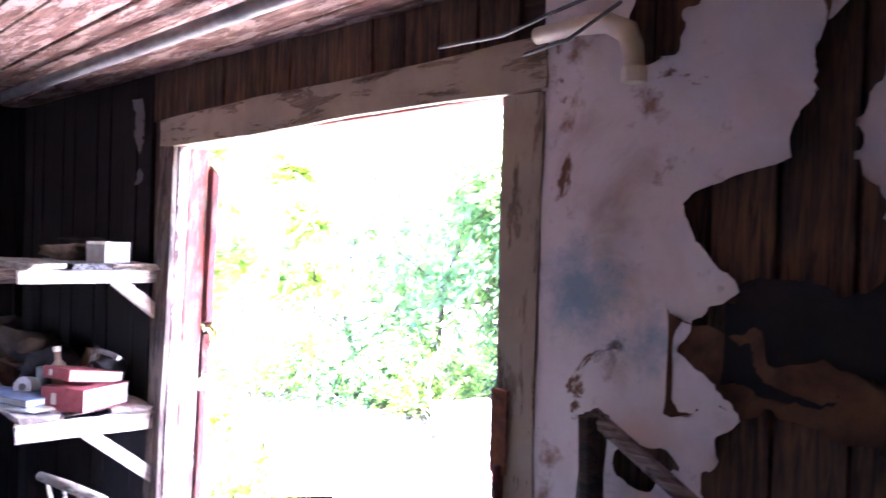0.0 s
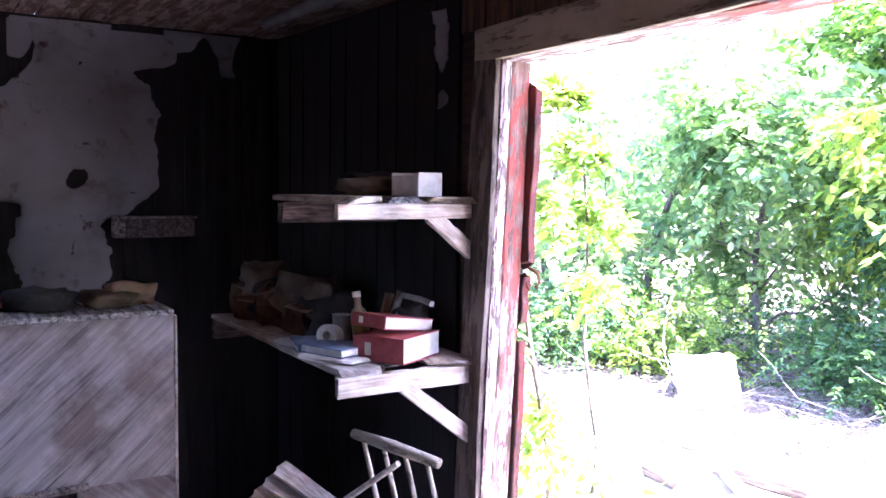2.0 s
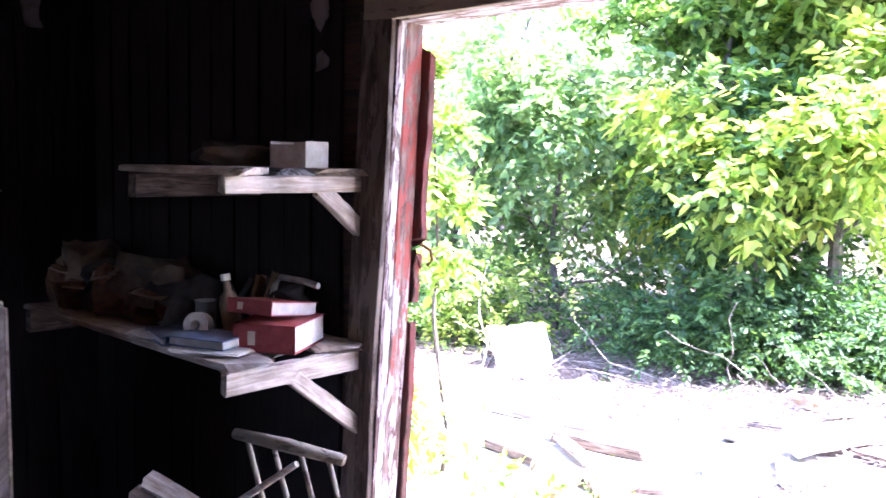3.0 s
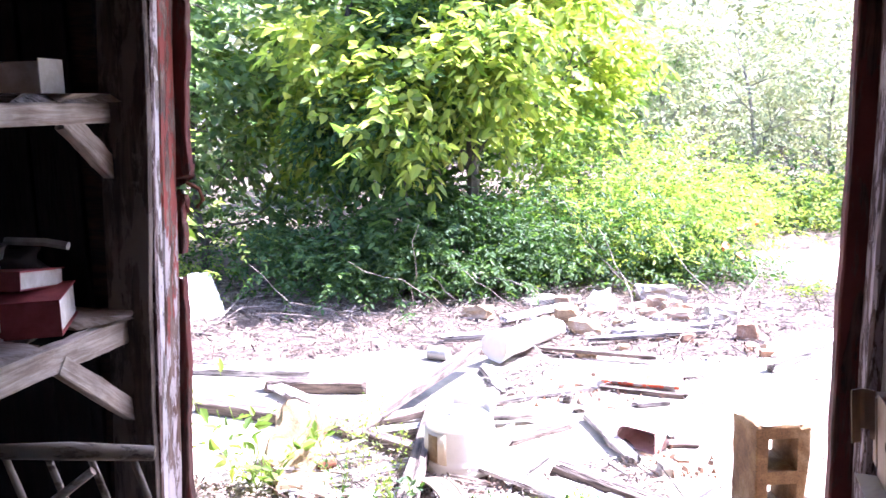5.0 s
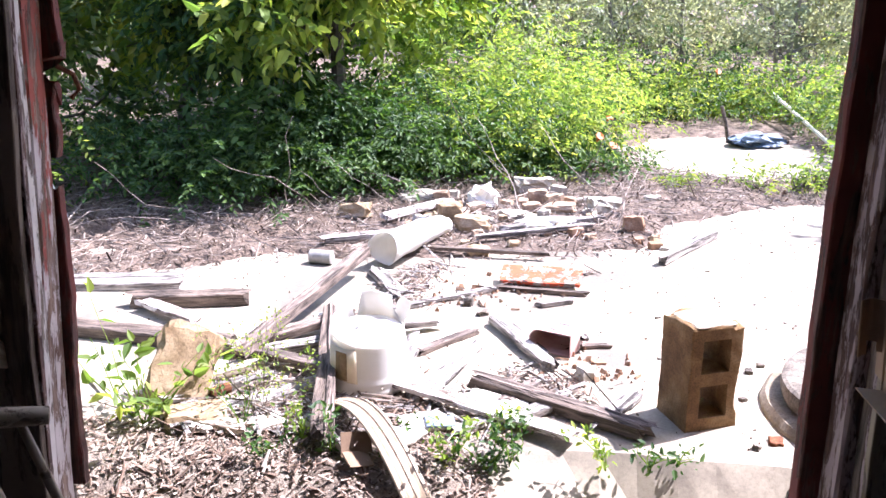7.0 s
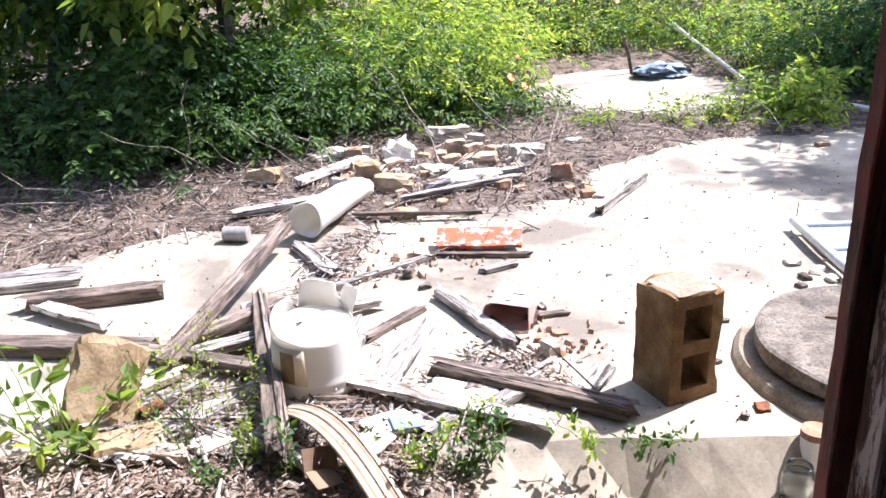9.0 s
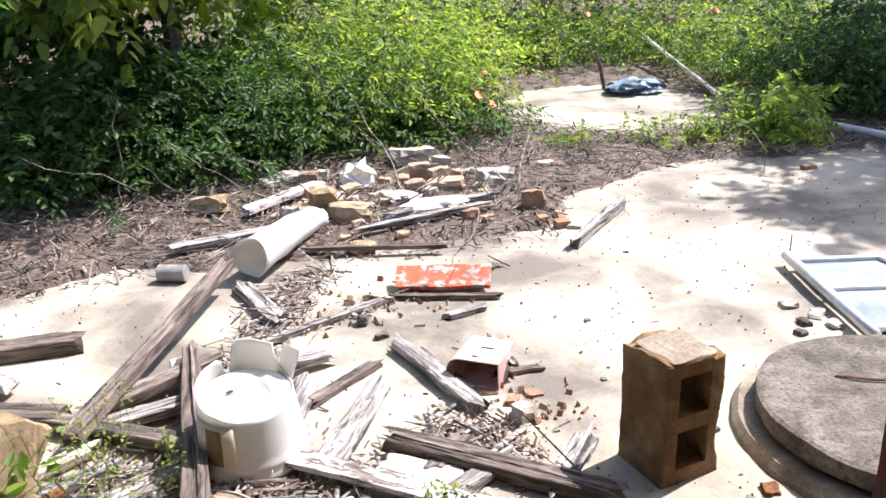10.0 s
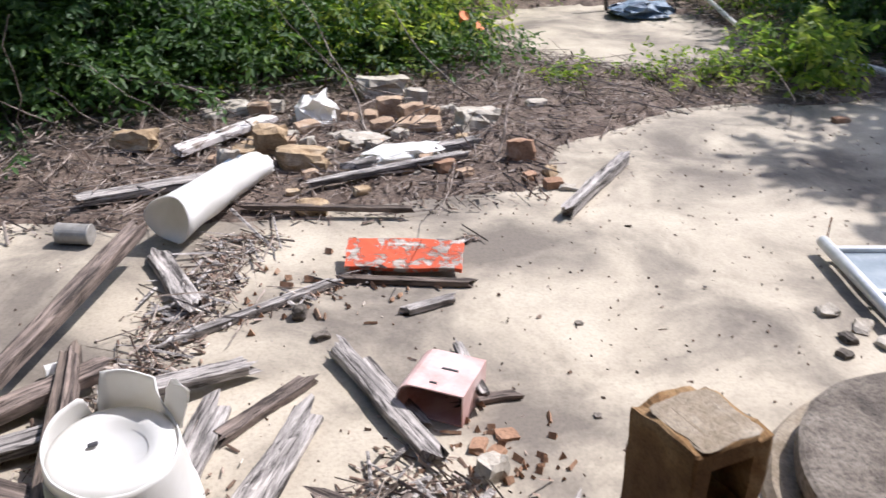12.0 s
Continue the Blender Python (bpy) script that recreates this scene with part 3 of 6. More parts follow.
# boards left of the doorway use the copy with painted shade
sheathing("board", board_n, M_SHADEBOARD, wall_north, [Matrix.Translation((XL + 0.07 + 0.14 * i, 0.0 + 0.002 * ((i * 7) % 3), mid)) @ STAND for i in range(11)])
sheathing("board", board_n, M_BROWNBOARD, wall_north, [Matrix.Translation((1.02 + 0.14 * i, 0.002 * ((i * 5) % 3), mid)) @ STAND for i in range(15)])
sheathing("board", board_top, M_BROWNBOARD, wall_north, [Matrix.Translation((-1.03 + 0.14 * i, 0.002 * ((i * 5) % 3), (ZC + 2.02) / 2 + 0.052)) @ STAND for i in range(14)])
TURN_W = Matrix(((0, 0, 1, 0), (0, -1, 0, 0), (1, 0, 0, 0), (0, 0, 0, 1)))
sheathing("board", board_n, M_SHADEBOARD, wall_west, [Matrix.Translation((XL - 0.021 + 0.002 * ((i * 5) % 3), -0.07 - 0.14 * i, mid)) @ TURN_W for i in range(28)])


def peeled_sheet(name, width, height, keep, seed, material, label, m, cell=0.014):
    """Loose wall paper: thin torn pieces whose edges curl off the wall. keep(u, v) tells where it still hangs."""
    def hang(u, v):
        n = 0.07 * noise.noise(Vector((u * 4, v * 4, seed))) + 0.035 * noise.noise(Vector((u * 13, v * 13, seed + 5))) + 0.012 * noise.noise(Vector((u * 37, v * 37, seed + 5)))
        return keep(u, v) + n

    nu, nv = int(width / cell), int(height / cell)
    grid = np.array([[hang((i + 0.5) * cell, (j + 0.5) * cell) > 0 for j in range(nv)] for i in range(nu)])
    pad = np.pad(grid, 2, constant_values=False)
    left = {(i, j) for i in range(nu) for j in range(nv) if grid[i, j]}
    while left:
        stack, piece = [left.pop()], []
        while stack:
            i, j = stack.pop()
            piece.append((i, j))
            for q in ((i + 1, j), (i - 1, j), (i, j + 1), (i, j - 1)):
                if q in left:
                    left.remove(q)
                    stack.append(q)
        if len(piece) < 14:
            continue
        verts, faces, index = [], [], {}
        for i, j in piece:
            face = []
            for a, b in ((i, j), (i + 1, j), (i + 1, j + 1), (i, j + 1)):
                if (a, b) not in index:
                    u, v = a * cell, b * cell
                    if not pad[a + 1:a + 3, b + 1:b + 3].all() and 0 < a < nu and 0 < b < nv:
                        f0, e = hang(u, v), cell * 0.5
                        gx, gz = (hang(u + e, v) - f0) / e, (hang(u, v + e) - f0) / e
                        g2 = gx * gx + gz * gz + 1e-6
                        du, dv = -f0 * gx / g2, -f0 * gz / g2
                        k = min(1.0, 0.9 * cell / (math.hypot(du, dv) + 1e-9))
                        u, v = u + du * k, v + dv * k
                    free = 1 - pad[a:a + 4, b:b + 4].mean()
                    bulge = 0.006 + 0.010 * (noise.noise(Vector((u * 3, v * 3, seed + 9))) + 0.5) + 0.04 * free ** 2 * (0.5 + noise.noise(Vector((u * 6, v * 6, seed))))
                    index[a, b] = len(verts)
                    verts.append((u, -max(0.003, bulge), v))
                face.append(index[a, b])
            faces.append(tuple(face))
        ob = part(name, (verts, faces), material, smooth_faces=True)
        ob.matrix_basis = m
        tagged(ob, label, "wallpaper", "peeling wall paper")


def keep_right(u, v):
    x, z = 0.955 + u, v + 0.25
    edge = np.interp(z, [0.2, 0.9, 1.2, 1.34, 1.44, 1.49, 1.57, 1.67, 1.73, 1.76, 1.81, 1.95, 2.3], [1.0, 1.30, 1.42, 1.44, 1.33, 1.36, 1.46, 1.35, 1.30, 1.36, 1.55, 1.58, 1.61])
    hole = 0.07 - math.hypot((x - 1.25) / 1.3, z - 2.09)
    hole2 = 0.05 - math.hypot(x - 1.25, (z - 1.2) * 1.5)
    return min(edge - x, -max(hole, hole2) + 0.0)


def keep_left(u, v):
    yy, z = -1.38 + u, v + 0.95
    edge = np.interp(z, [0.9, 1.2, 1.35, 1.5, 1.6, 1.75, 1.88, 2.05, 2.1, 2.25], [-0.95, -0.9, -0.92, -0.74, -0.68, -0.72, -0.68, -0.78, -0.6, -0.6])
    low = np.interp(z, [0.9, 1.3, 1.36, 1.45, 1.5, 1.9, 1.95, 2.05, 2.25], [-1.25, -1.3, -1.25, -1.27, -1.5, -1.5, -1.28, -1.2, -1.2])
    hole = 0.03 - math.hypot(yy + 1.20, z - 1.90)
    hole2 = 0.018 - math.hypot((yy + 1.05) * 0.6, z - 1.55)
    return min(edge - yy, yy - low, -max(hole, hole2) * 1.5, 0.04 + abs(z - 2.07))


def scraps(u, v):
    return 0.9 * noise.noise(Vector((u * 3.1, v * 2.2, 8.8))) - 0.33


peeled_sheet("wallpaper", 0.75, 1.98, keep_right, 3, M_PAPERBLUE, "torn whitish paper peeling off the dark boards", ASKEW @ pose(0.955, -0.002, 0.25))
peeled_sheet("wallpaper", 1.15, 0.20, lambda u, v: min(0.45 * noise.noise(Vector((u * 6.1, v * 5.2, 3.3))) + 1.1 * (v - 0.12), 1.2 * (1.05 - u)), 15, M_PAPERDIM, "torn strip of paper under the ceiling", pose(XL + 0.003, -1.30, 2.05, 0, 0, 90))
peeled_sheet("wallpaper", 0.82, 1.28, keep_left, 5, M_PAPERDIM, "large torn sheet of whitish wall paper", pose(XL + 0.003, -1.38, 0.95, 0, 0, 90))
peeled_sheet("wallpaper", 0.20, 0.36, lambda u, v: 0.06 - math.hypot(u - 0.1, (v - 0.18) * 0.4), 6, M_PAPERDIM, "small scrap of shade-toned paper on dark boards", ASKEW @ pose(-1.30, -0.002, 1.82))
peeled_sheet("wallpaper", 1.3, 1.9, scraps, 9, M_PAPERDIM, "scraps of shade-toned paper still hanging on dark boards", ASKEW @ pose(1.75, -0.002, 0.3))

peeled_sheet("wallpaper", 0.62, 0.30, lambda u, v: 0.045 - abs(v - 0.17 + 0.13 * u) + 0.05 * (u < 0.2), 12, M_OCHRE, "ochre torn backing paper on the boards", ASKEW @ pose(1.30, -0.001, 1.26))
peeled_sheet("tarred_felt", 0.62, 0.36, lambda u, v: min(0.085 - abs(v - 0.17 - 0.03 * u) + 0.02 * u, 0.35 * (u - 0.02)), 13, M_TARFELT, "torn black tarred felt on the boards", ASKEW @ pose(1.42, 0.0, 1.32))
peeled_sheet("wallpaper", 0.34, 0.34, lambda u, v: 0.6 * (v - 0.17 - 0.05 * math.sin(u * 20)), 16, M_PAPERBLUE, "torn whitish paper high on the wall", ASKEW @ pose(1.60, -0.002, 1.90))
peeled_sheet("wallpaper", 0.14, 0.30, lambda u, v: 0.06 - math.hypot(u - 0.09, (v - 0.15) * 0.5), 17, M_PAPERBLUE, "small hanging scrap of whitish paper", ASKEW @ pose(1.65, -0.002, 1.69))
post = part("trim", plank_bm(ZC - ZF, 0.13, 0.025, 31, 0, 0.002), M_CASING)
post.matrix_basis = Matrix.Translation((XL + 0.002, -1.47, mid)) @ TURN_W
tagged(post, "beige painted upright trim board", "trim", kind="structure")

# ---- plants ----
def leaf_mesh(centres, dirs, size, width, rng, droop=0.25):
    """Leaves as small folded blades, six corners and two faces each."""
    n = len(centres)
    d = dirs / (np.linalg.norm(dirs, axis=1, keepdims=True) + 1e-9)
    side = np.cross(d, rng.normal(size=(n, 3)) * 0.55 + np.array([0, 0, 1.0]))
    side /= np.linalg.norm(side, axis=1, keepdims=True) + 1e-9
    up = np.cross(side, d)
    s = size * rng.uniform(0.6, 1.3, (n, 1))
    wide = side * s * width
    rows = [centres, centres + d * s * 0.28 + wide * 0.9 + up * s * 0.05, centres + d * s * 0.66 + wide * 0.72 - up * s * droop * 0.35, centres + d * s - up * s * droop,
            centres + d * s * 0.66 - wide * 0.72 - up * s * droop * 0.35, centres + d * s * 0.28 - wide * 0.9 + up * s * 0.05]
    v = np.stack(rows, 1).reshape(-1, 3)
    i = np.arange(n)[:, None] * 6
    f = np.concatenate([i + np.array([0, 1, 2, 3]), i + np.array([0, 3, 4, 5])], 1).reshape(-1, 4)
    return v, f


def sprays(bases, dirs, length, leaflets, size, rng, width=0.30):
    """Twigs with leaflets on both sides and one at the tip."""
    d = dirs / (np.linalg.norm(dirs, axis=1, keepdims=True) + 1e-9)
    side = np.cross(d, np.array([0, 0, 1.0]) + rng.normal(size=d.shape) * 0.3)
    side /= np.linalg.norm(side, axis=1, keepdims=True) + 1e-9
    cs, ds = [], []
    for k in range(leaflets):
        u = (k + 1) / leaflets
        p = bases + d * (length * u) - np.array([0, 0, 1.0]) * (length * 0.35 * u * u)
        sgn = 1 if k % 2 else -1
        dd = d * 0.5 + side * sgn * 0.9 if k < leaflets - 1 else d
        cs.append(p)
        ds.append(dd + rng.normal(size=d.shape) * 0.22 - np.array([0, 0, 0.22]))
    return leaf_mesh(np.concatenate(cs), np.concatenate(ds), size, width, rng)


def np_mesh(name, v, f, mat, parent=None):
    me = bpy.data.meshes.new(name)
    me.from_pydata(v.tolist(), [], f.tolist())
    me.materials.append(mat)
    ob = new(name, me)
    if parent is not None:
        ob.parent = parent
    return ob


def limb(rng, start, way, length, r0, bend=0.25, n=6):
    pts, rad = [np.array(start, float)], [r0]
    d = np.array(way, float)
    for k in range(n):
        d = d + rng.normal(size=3) * bend + np.array([0, 0, 0.04])
        d /= np.linalg.norm(d)
        pts.append(pts[-1] + d * length / n)
        rad.append(r0 * (1 - 0.8 * (k + 1) / n))
    return pts, rad


def tree(x, y, height, spread, seed, leafmat, label, count=700, leaflets=7, size=0.10, low=0.25, lean=(0, 0), trunk=0.05, name="tree", length=0.30):
    rng = np.random.default_rng(seed)
    z0 = ground_height(x, y) - 0.02
    ob = thing(name, pose(x, y, z0), label, name, "trees beyond the yard" if name == "tree" else "shrubs beyond the yard")
    tp, tr = limb(rng, (0, 0, 0), (lean[0], lean[1], 1), height * 0.85, trunk, 0.12, 8)
    bark = M_BARKHAZE if leafmat is M_LEAF_FAR else M_BARK
    part("trunk", tube(tp, tr, 7), bark, ob)
    tips = []
    n = 13 if height > 2 else 8
    for k in range(n):
        u = low + (1 - low) * (k + rng.uniform(0, 0.7)) / n
        q = tp[min(8, max(0, int(u * 8)))]
        a = rng.uniform(0, 2 * math.pi)
        way = (math.cos(a), math.sin(a), rng.uniform(0.1, 0.9))
        ln = spread * rng.uniform(0.6, 1.1) * (1.15 - 0.5 * u)
        lp, lr = limb(rng, q, way, ln, trunk * 0.4 * (1.2 - u), 0.28, 6)
        bits = [tube(lp, lr, 5)]
        for _ in range(2):
            j = rng.integers(2, 6)
            sp, sr = limb(rng, lp[j], np.array(way) + rng.normal(size=3) * 0.7, ln * 0.5, trunk * 0.15, 0.3, 4)
            bits.append(tube(sp, sr, 4))
            lp += sp[1:]
        part("limb", merge(bits), bark, ob)
        tips += lp[2:]
    tips = np.array(tips)
    pick = tips[rng.integers(0, len(tips), count)] + rng.normal(size=(count, 3)) * np.array([0.15, 0.15, 0.12]) * spread * 0.55
    pick[:, 2] = np.maximum(pick[:, 2], 0.12)
    out = pick - np.array([0, 0, height * 0.45])
    out[:, 2] *= 0.3
    v, f = sprays(pick, out + rng.normal(size=out.shape) * 0.5 * spread, length, leaflets, size, rng)
    np_mesh("crown", v, f, leafmat, ob)
    return ob


BRIGHT = "young broadleaf tree with bright yellow-green compound leaves"
DEEP = "dense deep green broadleaf tree at the yard's edge"
MINT = "sparse pale green broadleaf tree beyond the yard"
tree(-1.35, 5.25, 4.8, 1.7, 11, M_LEAF_TREE, BRIGHT, 2600, 9, 0.10, 0.25, (0.05, -0.1), 0.07, length=0.38)
tree(-2.6, 5.2, 4.2, 1.5, 12, M_LEAF_MID, "full mid-green broadleaf tree beyond the yard", 1900, 9, 0.10, 0.34, trunk=0.06)
tree(-3.6, 4.7, 3.0, 1.3, 23, M_LEAF_MINT, MINT, 650, 9, 0.09, 0.12, trunk=0.04)
tree(-4.8, 4.6, 3.6, 1.5, 13, M_LEAF_MINT, MINT, 430, 9, 0.10, 0.15, trunk=0.05)
tree(-5.7, 4.1, 3.0, 1.5, 14, M_LEAF_MINT, MINT, 560, 9, 0.10, 0.12, trunk=0.05)
tree(-8.2, 3.2, 3.6, 1.8, 15, M_LEAF_MINT, MINT, 380, 9, 0.11, 0.12, trunk=0.05)
tree(-2.2, 7.2, 4.8, 1.9, 16, M_LEAF_MID, DEEP, 1100, 9, 0.11, 0.12, trunk=0.08)
tree(-5.6, 7.2, 4.0, 1.8, 17, M_LEAF_MINT, MINT, 420, 9, 0.12, 0.15, trunk=0.06)
tree(-1.75, 4.95, 2.5, 1.0, 18, M_LEAF_DARK, "leafy green sapling at the yard's edge", 1200, 9, 0.075, 0.1, trunk=0.025)
tree(-1.85, 1.02, 2.9, 0.26, 42, M_LEAF_SHRUB, "slender bright vine-clad sapling beside the doorway", 220, 7, 0.065, 0.1, (0.05, 0.02), 0.018)
tree(-1.80, 1.25, 2.7, 0.2, 43, M_LEAF_SHRUB, "bright climbing vine beside the doorway", 260, 7, 0.06, 0.6, (0.0, 0.0), 0.014, length=0.14)
tree(5.6, 5.9, 4.2, 1.5, 19, M_LEAF_DARK, DEEP, 600, 9, 0.10, 0.1, trunk=0.06)
tree(6.5, 5.4, 5.0, 1.9, 20, M_LEAF_DARK, DEEP, 600, 9, 0.11, 0.1, trunk=0.07)
tree(5.3, 4.2, 5.6, 1.6, 21, M_LEAF_TREE, "tall tree whose leaves dapple the concrete", 400, 9, 0.12, 0.55, trunk=0.08)
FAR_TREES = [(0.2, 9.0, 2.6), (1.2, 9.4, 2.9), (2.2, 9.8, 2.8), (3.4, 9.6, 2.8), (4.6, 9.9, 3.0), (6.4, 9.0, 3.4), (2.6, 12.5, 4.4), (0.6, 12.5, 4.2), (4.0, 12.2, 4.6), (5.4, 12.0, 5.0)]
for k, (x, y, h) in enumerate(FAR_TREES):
    tree(x, y, h, 1.3 + 0.1 * h, 50 + k, M_LEAF_FAR, "feathery tree in the thicket behind, paled by haze", 620, 9, 0.055, 0.06, trunk=0.035, length=0.34)
for k, (x, y, h) in enumerate(((-1.0, 10.0, 4.0), (8.5, 8.0, 4.6), (-4.0, 11.0, 4.0), (9.0, 6.0, 5.0), (7.2, 7.0, 4.4))):
    tree(x, y, h, 1.5 + 0.1 * h, 70 + k, M_LEAF_DARK if x > 0 else M_LEAF_MINT, DEEP if x > 0 else MINT, 650, 7, 0.13, 0.1, trunk=0.05, length=0.4)


def shrub(x, y, height, spread, seed, mat, label, count=420, size=0.05):
    rng = np.random.default_rng(seed)
    ob = thing("shrub", pose(x, y, ground_height(x, y) - 0.02), label, "shrub", "shrubs beyond the yard")
    tips = []
    for k in range(9):
        a = rng.uniform(0, 6.28)
        p, r = limb(rng, (rng.normal() * 0.08, rng.normal() * 0.08, 0), (math.cos(a) * 0.7, math.sin(a) * 0.7, 1), height * rng.uniform(0.7, 1.15), 0.009, 0.25, 6)
        part("stem", tube(p, r, 4), M_BARK, ob)
        tips += p[1:]
    tips = np.array(tips)
    pick = tips[rng.integers(0, len(tips), count)] + rng.normal(size=(count, 3)) * np.array([spread, spread, height * 0.5]) * 0.33
    pick[:, 2] = np.abs(pick[:, 2]) * 0.9 + 0.04
    out = pick * np.array([1, 1, 0.4]) + rng.normal(size=pick.shape) * 0.4
    v, f = sprays(pick, out, 0.2, 9, size, rng, 0.26)
    np_mesh("leaves", v, f, mat, ob)
    return ob


YG = "low yellow-green shrub at the yard's edge"
DG = "low deep green shrub over dead twigs"
SHRUBS = [(-0.55, 4.95, 0.75, DG), (-0.15, 5.35, 0.8, YG), (0.25, 5.75, 0.75, YG), (-0.95, 4.75, 0.6, DG), (-1.4, 4.6, 0.55, DG), (-1.9, 4.45, 0.6, DG), (-2.4, 4.35, 0.65, DG), (-3.7, 3.7, 0.8, YG),
          (-4.6, 3.2, 0.8, DG), (-5.6, 2.8, 0.9, YG), (0.5, 6.6, 0.8, YG), (0.05, 6.4, 1.0, YG), (-0.5, 5.9, 1.1, YG), (0.75, 7.4, 0.8, YG), (1.5, 8.3, 0.6, YG), (2.5, 8.6, 0.6, YG), (0.45, 5.35, 0.4, DG),
          (3.5, 5.5, 0.75, DG), (4.1, 5.1, 0.9, DG), (3.5, 6.9, 0.7, YG), (3.2, 8.0, 0.7, YG), (1.0, 8.9, 0.8, YG), (-0.3, 7.6, 1.3, YG), (4.9, 4.9, 1.1, DG), (-6.8, 2.3, 1.0, DG), (4.2, 6.6, 1.0, DG), (5.2, 6.8, 1.2, DG), (4.3, 8.2, 0.9, YG)]
for k, (x, y, h, lab) in enumerate(SHRUBS):
    shrub(x, y, h, 0.55 + 0.25 * h, 100 + k, M_LEAF_SHRUB if lab == YG else M_LEAF_DARK, lab, 560 if y < 6.5 else 400, 0.046)
shrub(2.76, 4.72, 0.42, 0.24, 140, M_LEAF_SHRUB, "leafy bright green bush at the slab's far edge", 170, 0.06)
LOW = "low yellowish weed at the slab's far edge"
for k, (x, y, h) in enumerate(((2.15, 4.62, 0.15), (2.33, 4.75, 0.20), (1.85, 4.75, 0.10), (3.15, 5.6, 0.3), (1.35, 4.75, 0.08), (3.1, 6.6, 0.35))):
    shrub(x, y, h, 0.16, 150 + k, M_LEAF_SHRUB, LOW, 38, 0.035)

# undergrowth filling the thicket floor
rng = np.random.default_rng(77)
n = 6800
px = rng.uniform(-9, 8, n)
py = np.interp(px, [-9, -7, -5, -2.9, -1.5, -0.4, 0.55, 0.9, 2.7, 3.1, 3.5, 8], [1.9, 2.3, 3.3, 4.5, 4.7, 5.0, 5.6, 7.3, 7.5, 5.4, 5.0, 4.6]) + rng.gamma(1.5, 1.3, n)
pz = np.array([ground_height(a, b) for a, b in zip(px, py)]) + rng.gamma(1.6, 0.16, n) + 0.02
v, f = sprays(np.stack([px, py, pz], 1), rng.normal(size=(n, 3)) + np.array([0, -0.5, 0.5]), 0.2, 9, 0.042, rng)
tagged(np_mesh("undergrowth", v, f, M_LEAF_DARK), "tangled green undergrowth of the thicket", "undergrowth", kind="stuff")

# far woods close the horizon
n = 9000
a = rng.uniform(-1.9, 1.9, n)
rr = rng.uniform(17, 26, n)
fz = rng.uniform(0, 1, n) ** 0.8 * (5.5 + 1.5 * np.sin(a * 9))
v, f = sprays(np.stack([rr * np.sin(a), rr * np.cos(a), fz], 1), rng.normal(size=(n, 3)) + np.array([0, -0.6, 0]), 0.9, 6, 0.42, rng)
tagged(np_mesh("far_woods", v, f, M_LEAF_FAR), "far woods closing the view, paled by haze", "woods", kind="stuff")


# ---- litter ----
def litter(name, places, length, thick, mat, label, seed, lift=0.01, flat=False, tilt=0.25):
    rng = np.random.default_rng(seed)
    n = len(places)
    yaw = rng.uniform(0, 6.28, n)
    dz = rng.normal(size=n) * tilt
    d = np.stack([np.cos(yaw), np.sin(yaw), dz], 1)
    s = np.stack([-np.sin(yaw), np.cos(yaw), np.zeros(n)], 1)
    u = np.cross(d, s)
    ln = length * rng.gamma(2.2, 0.45, (n, 1))
    th = thick * rng.uniform(0.5, 1.6, (n, 1))
    hh = th * (0.25 if flat else 0.9)
    c = places + np.array([0, 0, 1]) * (np.abs(dz)[:, None] * ln * 0.5 + lift)
    k1, k2 = rng.uniform(0.55, 1, (n, 1)), rng.uniform(0.4, 1, (n, 1))
    vs = []
    for e, w in ((-1, k1), (1, k2)):
        p = c + d * ln * 0.5 * e
        vs += [p - s * th * w * 0.5, p + s * th * w * 0.5, p + u * hh * w]
    v = np.stack(vs, 1).reshape(-1, 3)
    i = np.arange(n)[:, None] * 6
    q = np.concatenate([i + np.array(t) for t in ((0, 3, 4), (0, 4, 1), (1, 4, 5), (1, 5, 2), (2, 5, 3), (2, 3, 0), (0, 1, 2), (3, 5, 4))], 1).reshape(-1, 3)
    return tagged(np_mesh(name, v, q, mat), label, "litter", kind="stuff")


def on_ground(x, y):
    return max(0.0, ground_height(x, y))


def scatter(n, x0, x1, y0, y1, seed, test=None):
    rng = np.random.default_rng(seed)
    out = []
    while len(out) < n:
        x, y = rng.uniform(x0, x1), rng.uniform(y0, y1)
        if test is None or test(x, y, rng.uniform()):
            out.append((x, y, on_ground(x, y)))
    return np.array(out)


def past_edge(x, y, r):
    s = y - np.interp(x, EDGE_X, EDGE_Y)
    return s > 0.1 * r - 0.02 and s < 2.6 and math.hypot((x - 1.95) / 0.9, (y - 6.05) / 1.05) > 0.9


litter("leaf_litter", scatter(16000, -5.5, 4.2, 1.6, 7, 1, past_edge), 0.026, 0.011, M_DUFF, "dead leaves and bark bits on the soil", 2, 0.008, True, 0.5)
litter("pale_flecks", scatter(3500, -3.5, 3.2, 2.4, 6, 51, past_edge), 0.016, 0.008, M_CHIPS, "pale flecks and chips on the soil", 52, 0.006, True, 0.4)
litter("twig_litter", scatter(3200, -5.5, 4.2, 1.6, 7, 3, past_edge), 0.17, 0.0045, M_STICK, "dead thin twigs strewn over the soil", 4, 0.012, False, 0.12)


